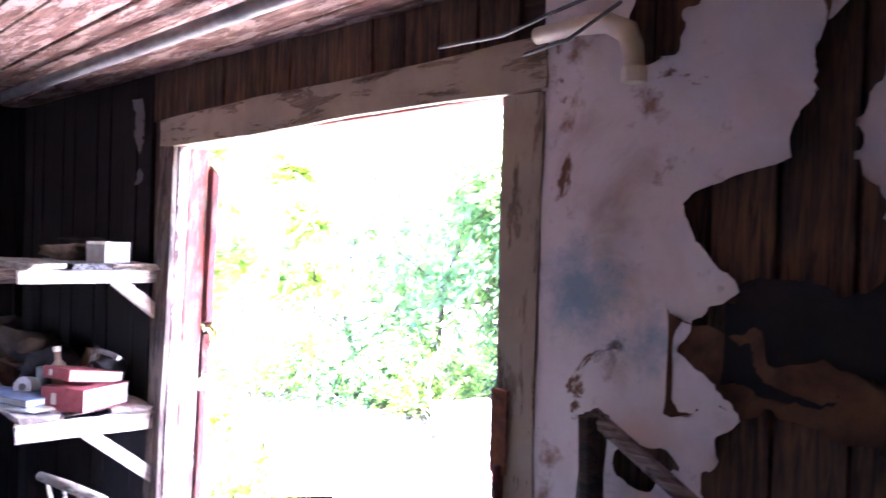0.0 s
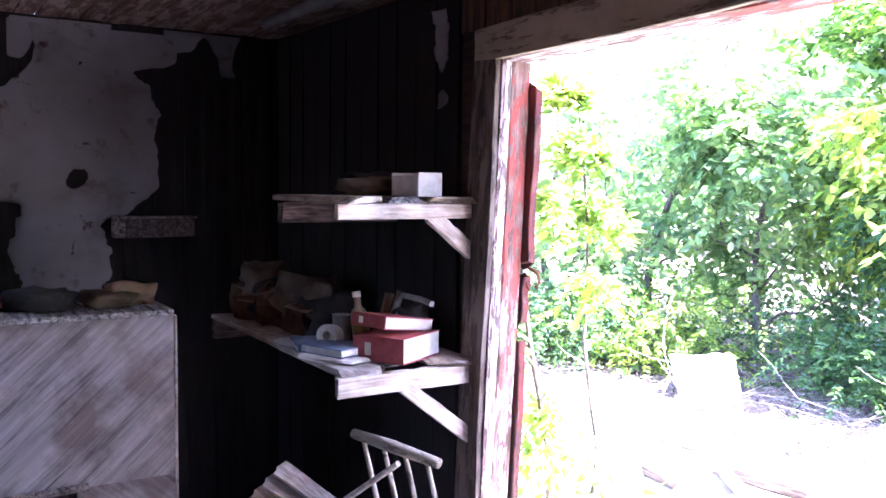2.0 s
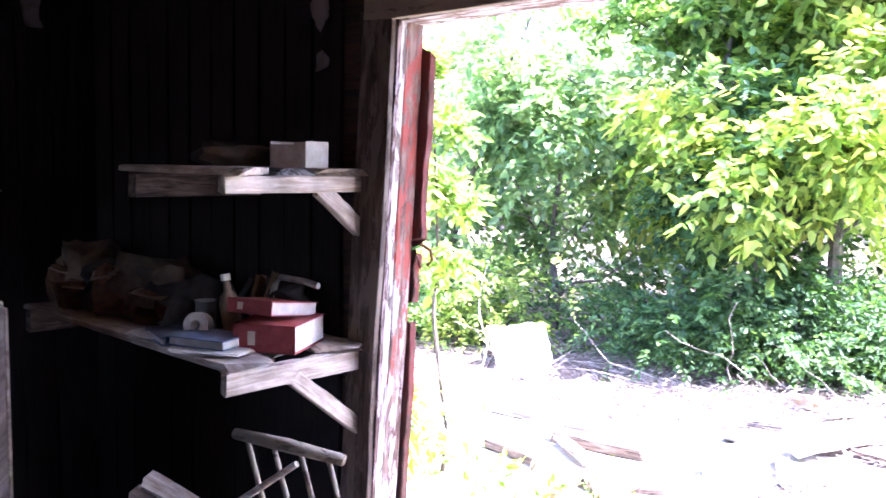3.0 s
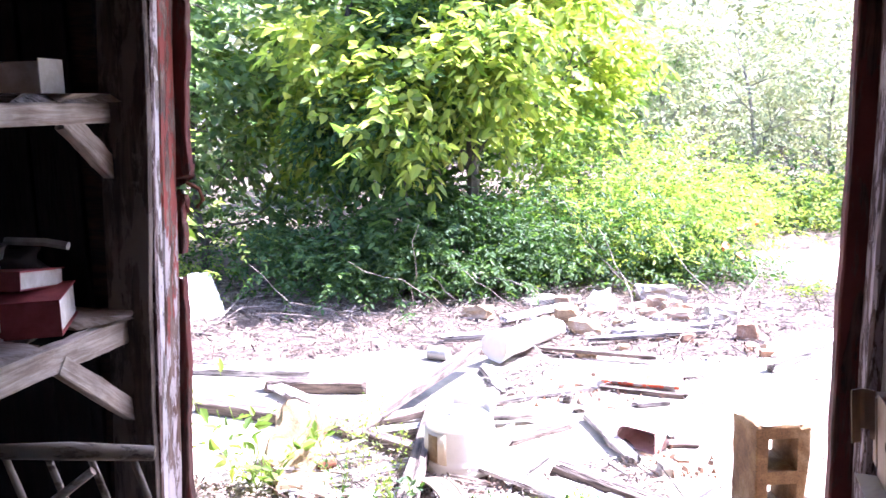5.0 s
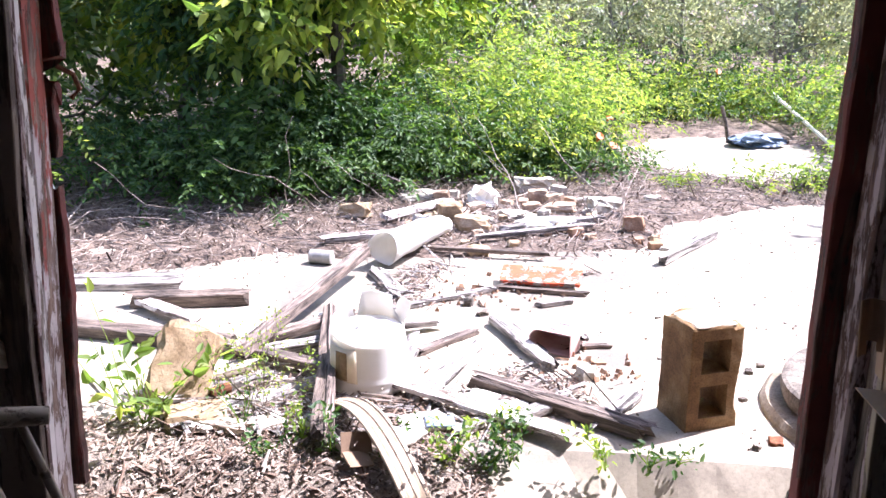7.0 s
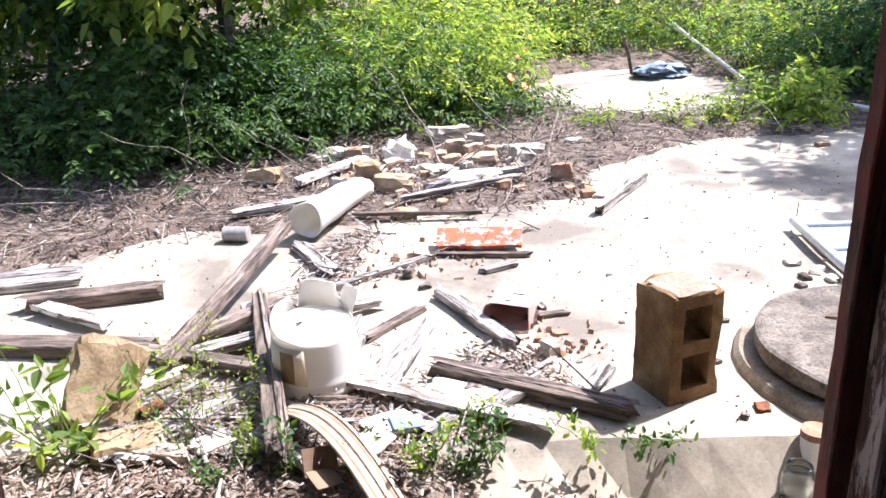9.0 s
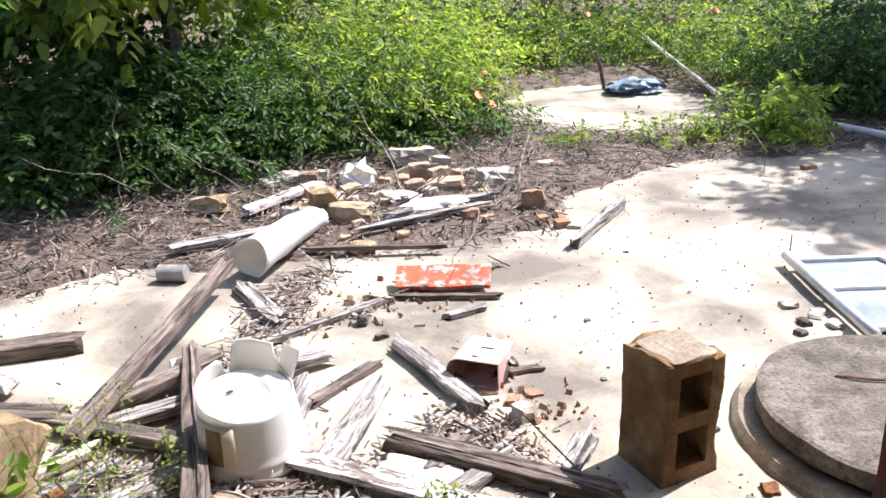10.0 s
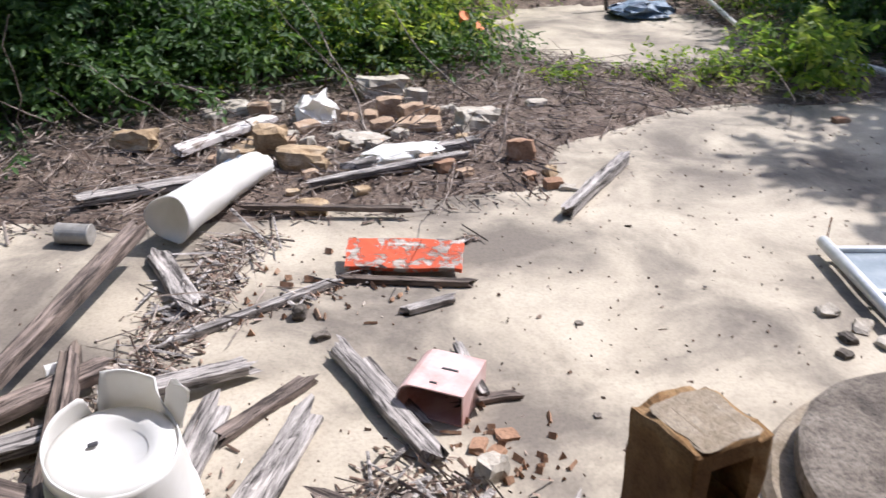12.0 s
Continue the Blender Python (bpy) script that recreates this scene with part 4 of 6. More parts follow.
def debris_zone(x, y, r):
    a = 1.25 * math.exp(-((x + 0.64) / 0.44) ** 2 - ((y - 1.04) / 0.32) ** 2)
    b = math.exp(-((x - 0.18) / 0.17) ** 2 - ((y - 1.28) / 0.16) ** 2) * 1.15
    c = math.exp(-((y - 2.40 - 0.66 * x) / 0.035) ** 2) * (0.8 if -0.55 < x < 0.5 else 0)
    d = math.exp(-((x + 0.62 - 0.22 * (y - 1.6)) / 0.11) ** 2) * (0.7 if 1.3 < y < 2.8 else 0)
    return r < max(a, b, c, d) ** 1.5


litter("wood_chips", scatter(6000, -1.6, 0.9, 0.88, 2.9, 5, debris_zone), 0.022, 0.009, M_CHIPS, "splinters and crumbled wood on the slab", 6, 0.004, True, 0.35)
bank_spots = scatter(4200, -1.6, 0.1, 0.50, 0.98, 45, lambda x, y, r: r < 0.9)
bank_spots[:, 2] = [max(bank_height(x, y), 0.0 if y > 0.9 else -1) for x, y, _ in bank_spots]
litter("bank_chips", bank_spots, 0.022, 0.008, M_CHIPS, "splinters and bark covering the earth bank", 46, 0.004, True, 0.35)
litter("splinters", scatter(290, -1.7, 1.0, 0.9, 2.9, 7, debris_zone), 0.10, 0.014, M_GREYWOOD, "grey splinters of broken boards", 8, 0.012, True, 0.1)
litter("dry_twigs", scatter(330, -1.7, 1.0, 0.9, 2.9, 27, debris_zone), 0.13, 0.005, M_STICK, "dry twigs among the splintered boards", 28, 0.012, False, 0.15)
litter("grit", scatter(1500, -2.5, 2.6, 0.9, 4.0, 9, lambda x, y, r: r < 0.5), 0.0065, 0.0065, M_CHIPS, "specks and pebbles on the slab", 10, 0.001, False, 0.05)

litter("brick_crumbs", scatter(90, -0.6, 1.0, 1.35, 2.7, 31, lambda x, y, r: r < max(math.exp(-((x - 0.40) / 0.12) ** 2 - ((y - 1.46) / 0.14) ** 2), 0.6 * math.exp(-((x + 0.12) / 0.22) ** 2 - ((y - 2.35) / 0.16) ** 2))), 0.02, 0.016, M_BRICK, "crumbs of broken brick on the slab", 32, 0.003, False, 0.1)

# ---- things in the yard ----
def board(p, q, w, h, mat, label, seed, z=0.0, z2=None, name="plank", rag=0.03, group="boards strewn over the slab"):
    """A loose board on the slab from p to q; z, z2: heights of its underside at the ends."""
    a, b = Vector((p[0], p[1], z)), Vector((q[0], q[1], z if z2 is None else z2))
    d = b - a
    ob = part(name, plank_bm(d.length, w, h, seed, rag, 0.003, 18), mat)
    yaw, pitch = math.degrees(math.atan2(d.y, d.x)), -math.degrees(math.asin(d.z / d.length))
    ob.matrix_basis = Matrix.Translation((a + b) / 2) @ pose(0, 0, 0, 0, 0, yaw) @ pose(0, 0, 0, 0, pitch, 0)
    return tagged(ob, label, "plank", group)


GW = "silver-grey weathered board lying on the concrete"
DW = "dark rotting board lying on the concrete"
board((-0.985, 1.40), (-0.69, 2.62), 0.054, 0.052, M_BROWNWOOD, "long square weathered post across other boards", 1, 0.045, 0.10, "post")
board((-0.74, 1.95), (-0.53, 0.78), 0.055, 0.04, M_DARKWOOD, "long narrow dark board over the debris", 2, 0.05, 0.05)
board((-0.715, 1.90), (-0.50, 0.80), 0.03, 0.05, M_BROWNWOOD, "narrow strip beside a dark board", 3, 0.05, 0.05)
board((-1.42, 1.72), (-0.60, 1.33), 0.06, 0.035, M_BROWNWOOD, DW, 4, 0.005, 0.03)
board((-1.72, 2.07), (-1.15, 2.14), 0.09, 0.06, M_DARKWOOD, "short thick dark board on the slab", 5, 0.002)
board((-2.30, 2.26), (-1.56, 2.36), 0.10, 0.035, M_GREYWOOD, GW, 6, 0.002)
board((-2.25, 2.40), (-1.60, 2.46), 0.07, 0.03, M_GREYWOOD, GW, 7, 0.002)
board((-1.90, 1.74), (-1.08, 1.60), 0.10, 0.05, M_DARKWOOD, DW, 8, 0.002)
board((-1.62, 2.02), (-1.30, 1.80), 0.07, 0.025, M_WHITEWOOD, "short board with white flaking paint", 9, 0.03)
board((-1.00, 1.62), (-0.62, 1.86), 0.075, 0.035, M_BROWNWOOD, DW, 10, 0.01, 0.05)
board((-1.0, 1.5), (-0.66, 1.62), 0.07, 0.03, M_GREYWOOD, GW, 11, 0.01, 0.03)
board((-1.28, 1.10), (-0.93, 1.42), 0.055, 0.025, M_PALEWOOD, "pale splintered board on the debris", 12, 0.01)
board((-1.18, 1.08), (-0.82, 1.32), 0.05, 0.025, M_GREYWOOD, GW, 13, 0.01)
board((-0.92, 1.05), (-0.64, 1.28), 0.085, 0.02, M_GREYWOOD, "wide grey splintering board", 14, 0.008)
board((-0.38, 1.27), (0.28, 0.905), 0.07, 0.018, M_WHITEWOOD, "long white painted strip of trim", 15, 0.035, 0.025, rag=0.004)
board((-0.07, 1.36), (0.56, 0.97), 0.045, 0.035, M_BROWNWOOD, "long grooved dark rail", 16, 0.01)
board((-0.09, 1.315), (0.52, 0.935), 0.03, 0.045, M_DARKWOOD, "dark rail lying beside another", 17, 0.005)
board((-0.02, 1.98), (0.23, 1.46), 0.055, 0.03, M_GREYWOOD, "split grey board near the red box", 18, 0.012)
board((0.05, 1.90), (0.20, 1.60), 0.07, 0.015, M_GREYWOOD, "thin weathered splinter of board", 19, 0.004)
board((-0.31, 1.585), (-0.09, 1.84), 0.045, 0.022, M_BROWNWOOD, "small ragged brown board", 20, 0.003, rag=0.05)
board((-0.24, 1.24), (-0.075, 1.70), 0.085, 0.016, M_GREYWOOD, "short silver board with deep grain", 21, 0.003, rag=0.06)
board((-0.29, 1.22), (-0.15, 1.55), 0.05, 0.016, M_GREYWOOD, "splintered silver board with deep grain", 22, 0.003, rag=0.06)
board((-0.40, 1.30), (-0.32, 1.75), 0.085, 0.018, M_GREYWOOD, "short silver board with deep grain", 23, 0.003, rag=0.05)
board((-0.62, 1.70), (-0.25, 1.89), 0.06, 0.03, M_GREYWOOD, GW, 24, 0.05, 0.02)
board((-0.645, 2.62), (-0.455, 2.22), 0.075, 0.035, M_GREYWOOD, "short split board with white bark", 25, 0.004, rag=0.05)
board((-0.52, 2.04), (-0.04, 2.38), 0.035, 0.022, M_GREYWOOD, "long thin strip half buried in debris", 26, 0.004)
board((-1.02, 3.03), (-0.45, 3.27), 0.075, 0.03, M_GREYWOOD, "bleached board on the leaf litter", 27, 0.045)
board((0.19, 2.18), (0.36, 2.25), 0.035, 0.02, M_GREYWOOD, "small grey slat on the concrete", 28, 0.003)
board((0.845, 2.84), (1.27, 3.45), 0.052, 0.05, M_GREYWOOD, "pale weathered fence post on the slab", 29, 0.003, name="post")
board((0.16, 1.33), (0.05, 1.16), 0.05, 0.02, M_BROWNWOOD, "broken brown board end", 30, 0.01)
board((0.30, 1.70), (0.47, 1.72), 0.03, 0.015, M_BROWNWOOD, "small splinter beside the red box", 31, 0.003)
board((0.37, 1.66), (0.33, 1.98), 0.03, 0.016, M_GREYWOOD, "narrow grey lath by the red box", 32, 0.05, 0.01)
board((-0.02, 2.41), (0.44, 2.345), 0.03, 0.02, M_DARKWOOD, "dark strip beneath the orange board", 33, 0.003)
board((-0.72, 3.55), (-0.35, 4.0), 0.08, 0.03, M_WHITEWOOD, "whitish board among the rubble", 34, 0.05)
board((0.02, 3.30), (0.62, 3.62), 0.05, 0.03, M_GREYWOOD, "grey board on the leaf litter", 35, 0.05)
board((-0.15, 3.12), (0.55, 3.45), 0.04, 0.025, M_GREYWOOD, "bleached stick-like board on the litter", 36, 0.05)
board((-0.38, 2.98), (0.25, 2.90), 0.03, 0.02, M_DARKWOOD, "thin dark strip at the slab's edge", 37, 0.03)
board((0.28, 1.20), (0.10, 1.05), 0.06, 0.025, M_GREYWOOD, "grey board end among splinters", 38, 0.01, rag=0.05)
board((0.52, 1.28), (0.36, 1.02), 0.07, 0.02, M_GREYWOOD, "grey broken board beside the block", 39, 0.006, rag=0.06)
board((0.02, 1.06), (-0.12, 0.93), 0.05, 0.02, M_GREYWOOD, "stub of grey board", 40, 0.006, rag=0.04)
board((-1.1, 0.98), (-0.80, 0.90), 0.06, 0.025, M_PALEWOOD, "pale chunk of board near the doorway", 41, 0.006, rag=0.04)
board((-0.62, 0.98), (-0.46, 0.82), 0.06, 0.03, M_GREYWOOD, "grey board end near the doorway", 42, 0.01, rag=0.04)

orange = part("painted_board", plank_bm(0.40, 0.15, 0.018, 50, 0.004, 0.002), M_ORANGE)
orange.matrix_basis = Matrix.Translation((0.21, 2.49, 0.045)) @ pose(0, 0, 0, 16, 0, -8)
tagged(orange, "board with bright orange flaking paint", "board")


def concrete_block(m):
    """Hollow block on its end: two cores through it, one broken corner, raised ribs on the top end."""
    ob = thing("concrete_block", m, "brown-stained hollow concrete block standing on end", "concrete block")
    w, d, h = 0.193, 0.193, 0.370
    xs_ = [-w / 2, -0.052, 0.052, w / 2]
    zs_ = [0, 0.045, 0.16, 0.205, 0.322, h]
    bm = bmesh.new()
    g = {}
    for s, yy in enumerate((-d / 2, d / 2)):
        for i, x in enumerate(xs_):
            for j, z in enumerate(zs_):
                g[s, i, j] = bm.verts.new((x, yy, z))
    hole = {(1, 1), (1, 3)}
    for i in range(3):
        for j in range(5):
            if (i, j) not in hole:
                bm.faces.new([g[0, i, j], g[0, i + 1, j], g[0, i + 1, j + 1], g[0, i, j + 1]])
                bm.faces.new([g[1, i, j], g[1, i, j + 1], g[1, i + 1, j + 1], g[1, i + 1, j]])
            else:
                q = [(i, j), (i + 1, j), (i + 1, j + 1), (i, j + 1)]
                for a, b in zip(q, q[1:] + q[:1]):
                    bm.faces.new([g[0, b[0], b[1]], g[0, a[0], a[1]], g[1, a[0], a[1]], g[1, b[0], b[1]]])
    for j in range(5):
        bm.faces.new([g[0, 0, j], g[0, 0, j + 1], g[1, 0, j + 1], g[1, 0, j]])
        bm.faces.new([g[0, 3, j], g[1, 3, j], g[1, 3, j + 1], g[0, 3, j + 1]])
    for i in range(3):
        bm.faces.new([g[0, i, 0], g[1, i, 0], g[1, i + 1, 0], g[0, i + 1, 0]])
        bm.faces.new([g[0, i, 5], g[0, i + 1, 5], g[1, i + 1, 5], g[1, i, 5]])
    bmesh.ops.subdivide_edges(bm, edges=bm.edges[:], cuts=4, use_grid_fill=True)
    for v in bm.verts:
        c = v.co.copy()
        edge = sum((abs(abs(c.x) - w / 2) < 1e-4, abs(abs(c.y) - d / 2) < 1e-4, c.z < 1e-4 or c.z > h - 1e-4))
        n = noise.noise_vector(c * 26)
        if c.z > 1e-4:
            v.co += n * (0.0016 if edge < 2 else 0.0045)
            if edge >= 2:
                v.co -= Vector((c.x, c.y, (c.z - h / 2) * 0.5)).normalized() * 0.004
        if c.z > h - 0.05 and c.y > 0.03:
            v.co.z -= 0.022 * max(0, noise.noise(c * 19) + 0.45) * (c.y / 0.09)
        if c.z > h - 0.04 and c.x > 0.06:
            v.co.z -= 0.020 * max(0, noise.noise(c * 31) + 0.3)
        if 0.05 < c.z < 0.19 and c.x > 0.07:
            v.co.x -= 0.020 * max(0, noise.noise(c * 15) + 0.35)
    bmesh.ops.recalc_face_normals(bm, faces=bm.faces[:])
    part("body", bm, M_BLOCK, ob)
    cap = part("mortar_cap", stone_bm(0.150, 0.150, 0.008, 91, 0.10, 6), M_CAP, ob, "tan crust of old mortar")
    cap.matrix_basis = pose(-0.006, -0.012, h - 0.006)
    rib = bmesh.new()
    for sx, sy, x, yy in ((0.010, 0.10, -0.04, -0.01), (0.010, 0.09, 0.042, -0.012), (0.07, 0.009, 0.0, -0.055)):
        box_bm(sx, sy, 0.006, 0.002, at=(x, yy, h - 0.0005), bm=rib)
    part("end_rib", rib, M_CAP, ob, "worn tan rib")
    return ob


concrete_block(pose(0.706, 1.138, 0.0, 0, 0, 20))


def red_box(m):
    """A mailbox-like box on its side: one rounded flank, an open mouth."""
    ob = thing("mailbox", m, "red plastic mailbox paled for sun glare, lying open on its side", "mailbox")
    w, h, ln, t = 0.185, 0.094, 0.18, 0.004
    prof = [(w / 2, 0), (w / 2, h)] + [(-w / 2 + h / 2 - h / 2 * math.sin(a), h / 2 + h / 2 * math.cos(a)) for a in np.linspace(0, math.pi, 10)]
    inn = [((x - 0.0) * (1 - 2 * t / w), h / 2 + (z - h / 2) * (1 - 2 * t / h)) for x, z in prof]
    n = len(prof)
    v = [(x, 0, z) for x, z in prof] + [(x, ln, z) for x, z in prof] + [(x, 0, z) for x, z in inn] + [(x, ln - t, z) for x, z in inn]
    f = []
    for k in range(n):
        q = (k + 1) % n
        f += [(k, q, n + q, n + k), (2 * n + q, 2 * n + k, 3 * n + k, 3 * n + q), (k, 2 * n + k, 2 * n + q, q)]
    f += [tuple(range(n, 2 * n)), tuple(range(3 * n, 4 * n))[::-1]]
    ob_shell = part("shell", (v, f), M_PINK, ob)
    part("slot", box_bm(0.045, 0.006, 0.003, at=(0.02, 0.10, h + 0.001)), M_BLACK, ob_shell, "dark slot")
    part("slot", box_bm(0.02, 0.005, 0.003, at=(0.0, 0.03, h + 0.001)), M_BLACK, ob_shell, "dark slot")
    return ob


red_box(pose(0.222, 1.645, 0.002, 0, 0, -27))


def broken_bucket(m):
    """A pail upside down: ringed rim on the ground, its bottom stove in, one side still standing high."""
    ob = thing("bucket", m, "broken upturned white plastic pail with brown sticker", "bucket")
    seg, rows = 72, 18

    def radius(z):
        return 0.158 - 0.105 * z

    v, f = [], []
    for side in (0, 1):
        for j in range(rows + 1):
            for k in range(seg):
                a = 2 * math.pi * k / seg
                deg = 360 * k / seg
                top = float(np.interp(deg, [0, 30, 46, 52, 84, 108, 113, 118, 126, 150, 190, 225, 270, 330, 360], [0.200, 0.21, 0.23, 0.29, 0.30, 0.305, 0.22, 0.185, 0.262, 0.260, 0.24, 0.215, 0.196, 0.192, 0.200])) + 0.0015 * math.sin(k * 7.1)
                u = j / rows
                z = top * u
                ring = 0.004 if j in (1, 2, 4, 5) else 0.0
                r = radius(z) + ring - 0.004 * side + (0.014 * u * u if 50 < deg < 110 else 0.0)
                v.append((r * math.cos(a), r * math.sin(a), z))
    n = (rows + 1) * seg
    for j in range(rows):
        for k in range(seg):
            a, b = j * seg + k, j * seg + (k + 1) % seg
            f.append((a, b, b + seg, a + seg))
            f.append((n + b, n + a, n + a + seg, n + b + seg))
    for k in range(seg):
        a, b = rows * seg + k, rows * seg + (k + 1) % seg
        f += [(a, b, n + b, n + a), (k, n + k, n + (k + 1) % seg, (k + 1) % seg)]
    wall = part("wall", (v, f), M_PLASTIC, ob, smooth_faces=True)
    disc = part("bottom", lathe([(0.0, 0.0), (0.070, 0.002), (0.078, 0.016), (0.115, 0.018), (0.132, 0.010), (0.135, -0.006), (0.0, -0.006)], 48), M_PLASTIC, ob, smooth_faces=True)
    disc.matrix_basis = pose(0.0, 0.0, 0.190, 3, 2, 0)

    def curved(a0, a1, z0, z1, out, t=0.0012):
        vv, ff = [], []
        nn = 12
        for s in (0, 1):
            for z in (z0, z1):
                for k in range(nn + 1):
                    a = radians(a0 + (a1 - a0) * k / nn)
                    r = radius(z) + out - t * s
                    vv.append((r * math.cos(a), r * math.sin(a), z))
        q = nn + 1
        for k in range(nn):
            ff += [(k, k + 1, q + k + 1, q + k), (2 * q + k + 1, 2 * q + k, 3 * q + k, 3 * q + k + 1), (q + k, q + k + 1, 3 * q + k + 1, 3 * q + k), (k + 1, k, 2 * q + k, 2 * q + k + 1)]
        ff += [(0, q, 3 * q, 2 * q), (nn, 2 * q + nn, 3 * q + nn, q + nn)]
        return vv, ff

    # cream patch paints the shade on the pail's front left flank
    part("stain", curved(205, 262, 0.045, 0.185, 0.0032), M_CREAM, wall, "cream patch painting the shaded flank round the sticker", True)
    part("sticker", curved(226, 247, 0.065, 0.170, 0.0055), M_LABEL, wall, "brown faded sticker")
    part("flap", stone_bm(0.06, 0.008, 0.10, 77, 0.12, 4), M_PLASTIC, wall, "torn bent flap").matrix_basis = pose(0.105, 0.088, 0.19, -14, 12, -42)
    part("hole", box_bm(0.022, 0.012, 0.004, 0.003, at=(0, 0, 0)), M_BLACK, disc, "dark tear").matrix_basis = pose(-0.045, 0.02, 0.009, 0, 0, 20)
    return ob


broken_bucket(pose(-0.455, 1.335, 0.012, 3, -2, 0))

paper_tube = thing("plastic_sleeve", pose(-0.475, 3.01, 0.105, 0, 1, 67.5), "torn white plastic tube lying on boards", "tube")
tv, tf = [], []
for j in range(21):
    for k in range(28):
        a = 2 * math.pi * k / 28
        u = j / 20
        mouth, tail = max(0.0, 1 - u / 0.16), max(0.0, (u - 0.6) / 0.4)
        r = 0.080 - 0.012 * u + 0.010 * mouth ** 2 + 0.004 * noise.noise(Vector((math.cos(a) * 2, math.sin(a) * 2, u * 7)))
        x = -0.32 + 0.64 * u - 0.035 * mouth * (0.5 + 0.5 * math.sin(2 * a + 1)) + (0.03 * tail * noise.noise(Vector((math.cos(a) * 3, math.sin(a) * 3, 2))))
        flat = 1 - 0.22 * tail
        tv.append((x, r * math.cos(a) * (1 + 0.10 * tail), r * math.sin(a) * flat - 0.012 * tail))
for j in range(20):
    for k in range(28):
        a, b = j * 28 + k, j * 28 + (k + 1) % 28
        tf.append((a, b, b + 28, a + 28))
sleeve = part("sleeve", (tv, tf), M_PLASTIC, paper_tube, smooth_faces=True)
thick = sleeve.modifiers.new("thickness", "SOLIDIFY")
thick.thickness = 0.005
part("print_bar", box_bm(0.05, 0.012, 0.002, at=(0.12, 0.02, 0.067)), M_TARP, sleeve, "faded blue-green print")
part("print_bar", box_bm(0.03, 0.008, 0.002, at=(0.19, 0.01, 0.063)), M_TARP, sleeve, "faded blue-green print")

can = thing("tin_can", pose(-0.955, 2.77, 0.040, 90, 0, 80) @ Matrix.Scale(0.83, 4), "grey dented tin can on its side", "can")
part("body", lathe([(0.0, -0.075), (0.044, -0.075), (0.047, -0.072), (0.045, -0.06), (0.045, 0.06), (0.047, 0.072), (0.044, 0.075), (0.0, 0.075)], 24), M_GALV, can)

# well lid on its collar
well = thing("well_cover", pose(1.45, 1.17, 0.0), "round grey concrete well lid on a chipped collar", "well cover")
lv, lf = lathe([(0.0, 0.045), (0.42, 0.045), (0.437, 0.052), (0.44, 0.075), (0.437, 0.108), (0.425, 0.114), (0.40, 0.116), (0.3, 0.117), (0.18, 0.117), (0.08, 0.117), (0.0, 0.117)], 72)
lv = [tuple(Vector(q) + 0.005 * noise.noise_vector(Vector(q) * 14)) for q in lv]
part("lid", (lv, lf), M_OLDCON, well)
cv, cf = lathe([(0.40, 0.0), (0.40, 0.035), (0.44, 0.038), (0.46, 0.040), (0.485, 0.036), (0.50, 0.015), (0.505, -0.01)], 72)
cv = [tuple(Vector(q) + 0.007 * noise.noise_vector(Vector(q) * 11)) for q in cv]
part("collar", (cv, cf), M_CAP, well)
part("lifting_ring", tube([(0.02, 0.10, 0.118), (0.05, 0.13, 0.135), (0.12, 0.15, 0.14), (0.19, 0.17, 0.135), (0.22, 0.18, 0.118)], [0.011] * 5, 8), M_RUST, well, "rusty iron ring")
part("wire", tube([(-0.16, 0.16, 0.12), (-0.06, 0.11, 0.125), (0.03, 0.09, 0.13)], [0.004] * 3, 5), M_RUST, well, "rusty wire")

# aluminium window sash lying on the slab
sash = thing("window_sash", pose(1.70, 2.46, 0.03, 0, 0, -4), "aluminium window sash with dusty panes lying flat", "window sash")
part("stile", tube([(0, 0.03, 0.02), (0.0, -0.30, 0.02), (0.0, -0.76, 0.02)], [0.022] * 3, 10), M_ALU, sash, "round pale rail", True)
part("rail", box_bm(1.0, 0.022, 0.022, 0.003, at=(0.52, -0.03, 0.015)), M_ALU, sash)
part("rail", box_bm(1.0, 0.018, 0.02, 0.003, at=(0.52, -0.34, 0.015)), M_ALU, sash)
part("rail", box_bm(1.0, 0.022, 0.022, 0.003, at=(0.52, -0.70, 0.015)), M_ALU, sash)
part("stile", box_bm(0.02, 0.7, 0.02, 0.003, at=(1.02, -0.37, 0.015)), M_ALU, sash)
part("bar", box_bm(0.014, 0.30, 0.016, 0.002, at=(0.42, -0.185, 0.018), turn=pose(0, 0, 0, 0, 0, 18)), M_ALU, sash)
part("pane", box_bm(0.98, 0.29, 0.004, at=(0.52, -0.185, 0.006)), M_PANE, sash, "dusty bluish pane")
part("pane", box_bm(0.98, 0.34, 0.004, at=(0.52, -0.52, 0.006)), M_PANE, sash, "dusty bluish pane")
part("wire", tube([(0.02, 0.04, 0.03), (0.025, 0.05, 0.07), (0.03, 0.06, 0.10)], [0.003] * 3, 5), M_RUST, sash, "bent wire")


def pipe(name, pts, r, mat, label, cat, sides=12):
    ob = part(name, tube(pts, [r] * len(pts), sides), mat, smooth_faces=False)
    return tagged(ob, label, cat)


pipe("plastic_pipe", [(3.05, 4.93, 0.06), (3.37, 4.36, 0.05), (3.85, 3.55, 0.03)], 0.024, M_PLASTIC, "long white plastic pipe at the yard's edge", "pipe")
pipe("plastic_pipe", [(2.87, 6.05, 0.03), (2.86, 6.9, 0.14), (2.8, 8.0, 0.32)], 0.018, M_PLASTIC, "white plastic pipe leaning in the weeds", "pipe")
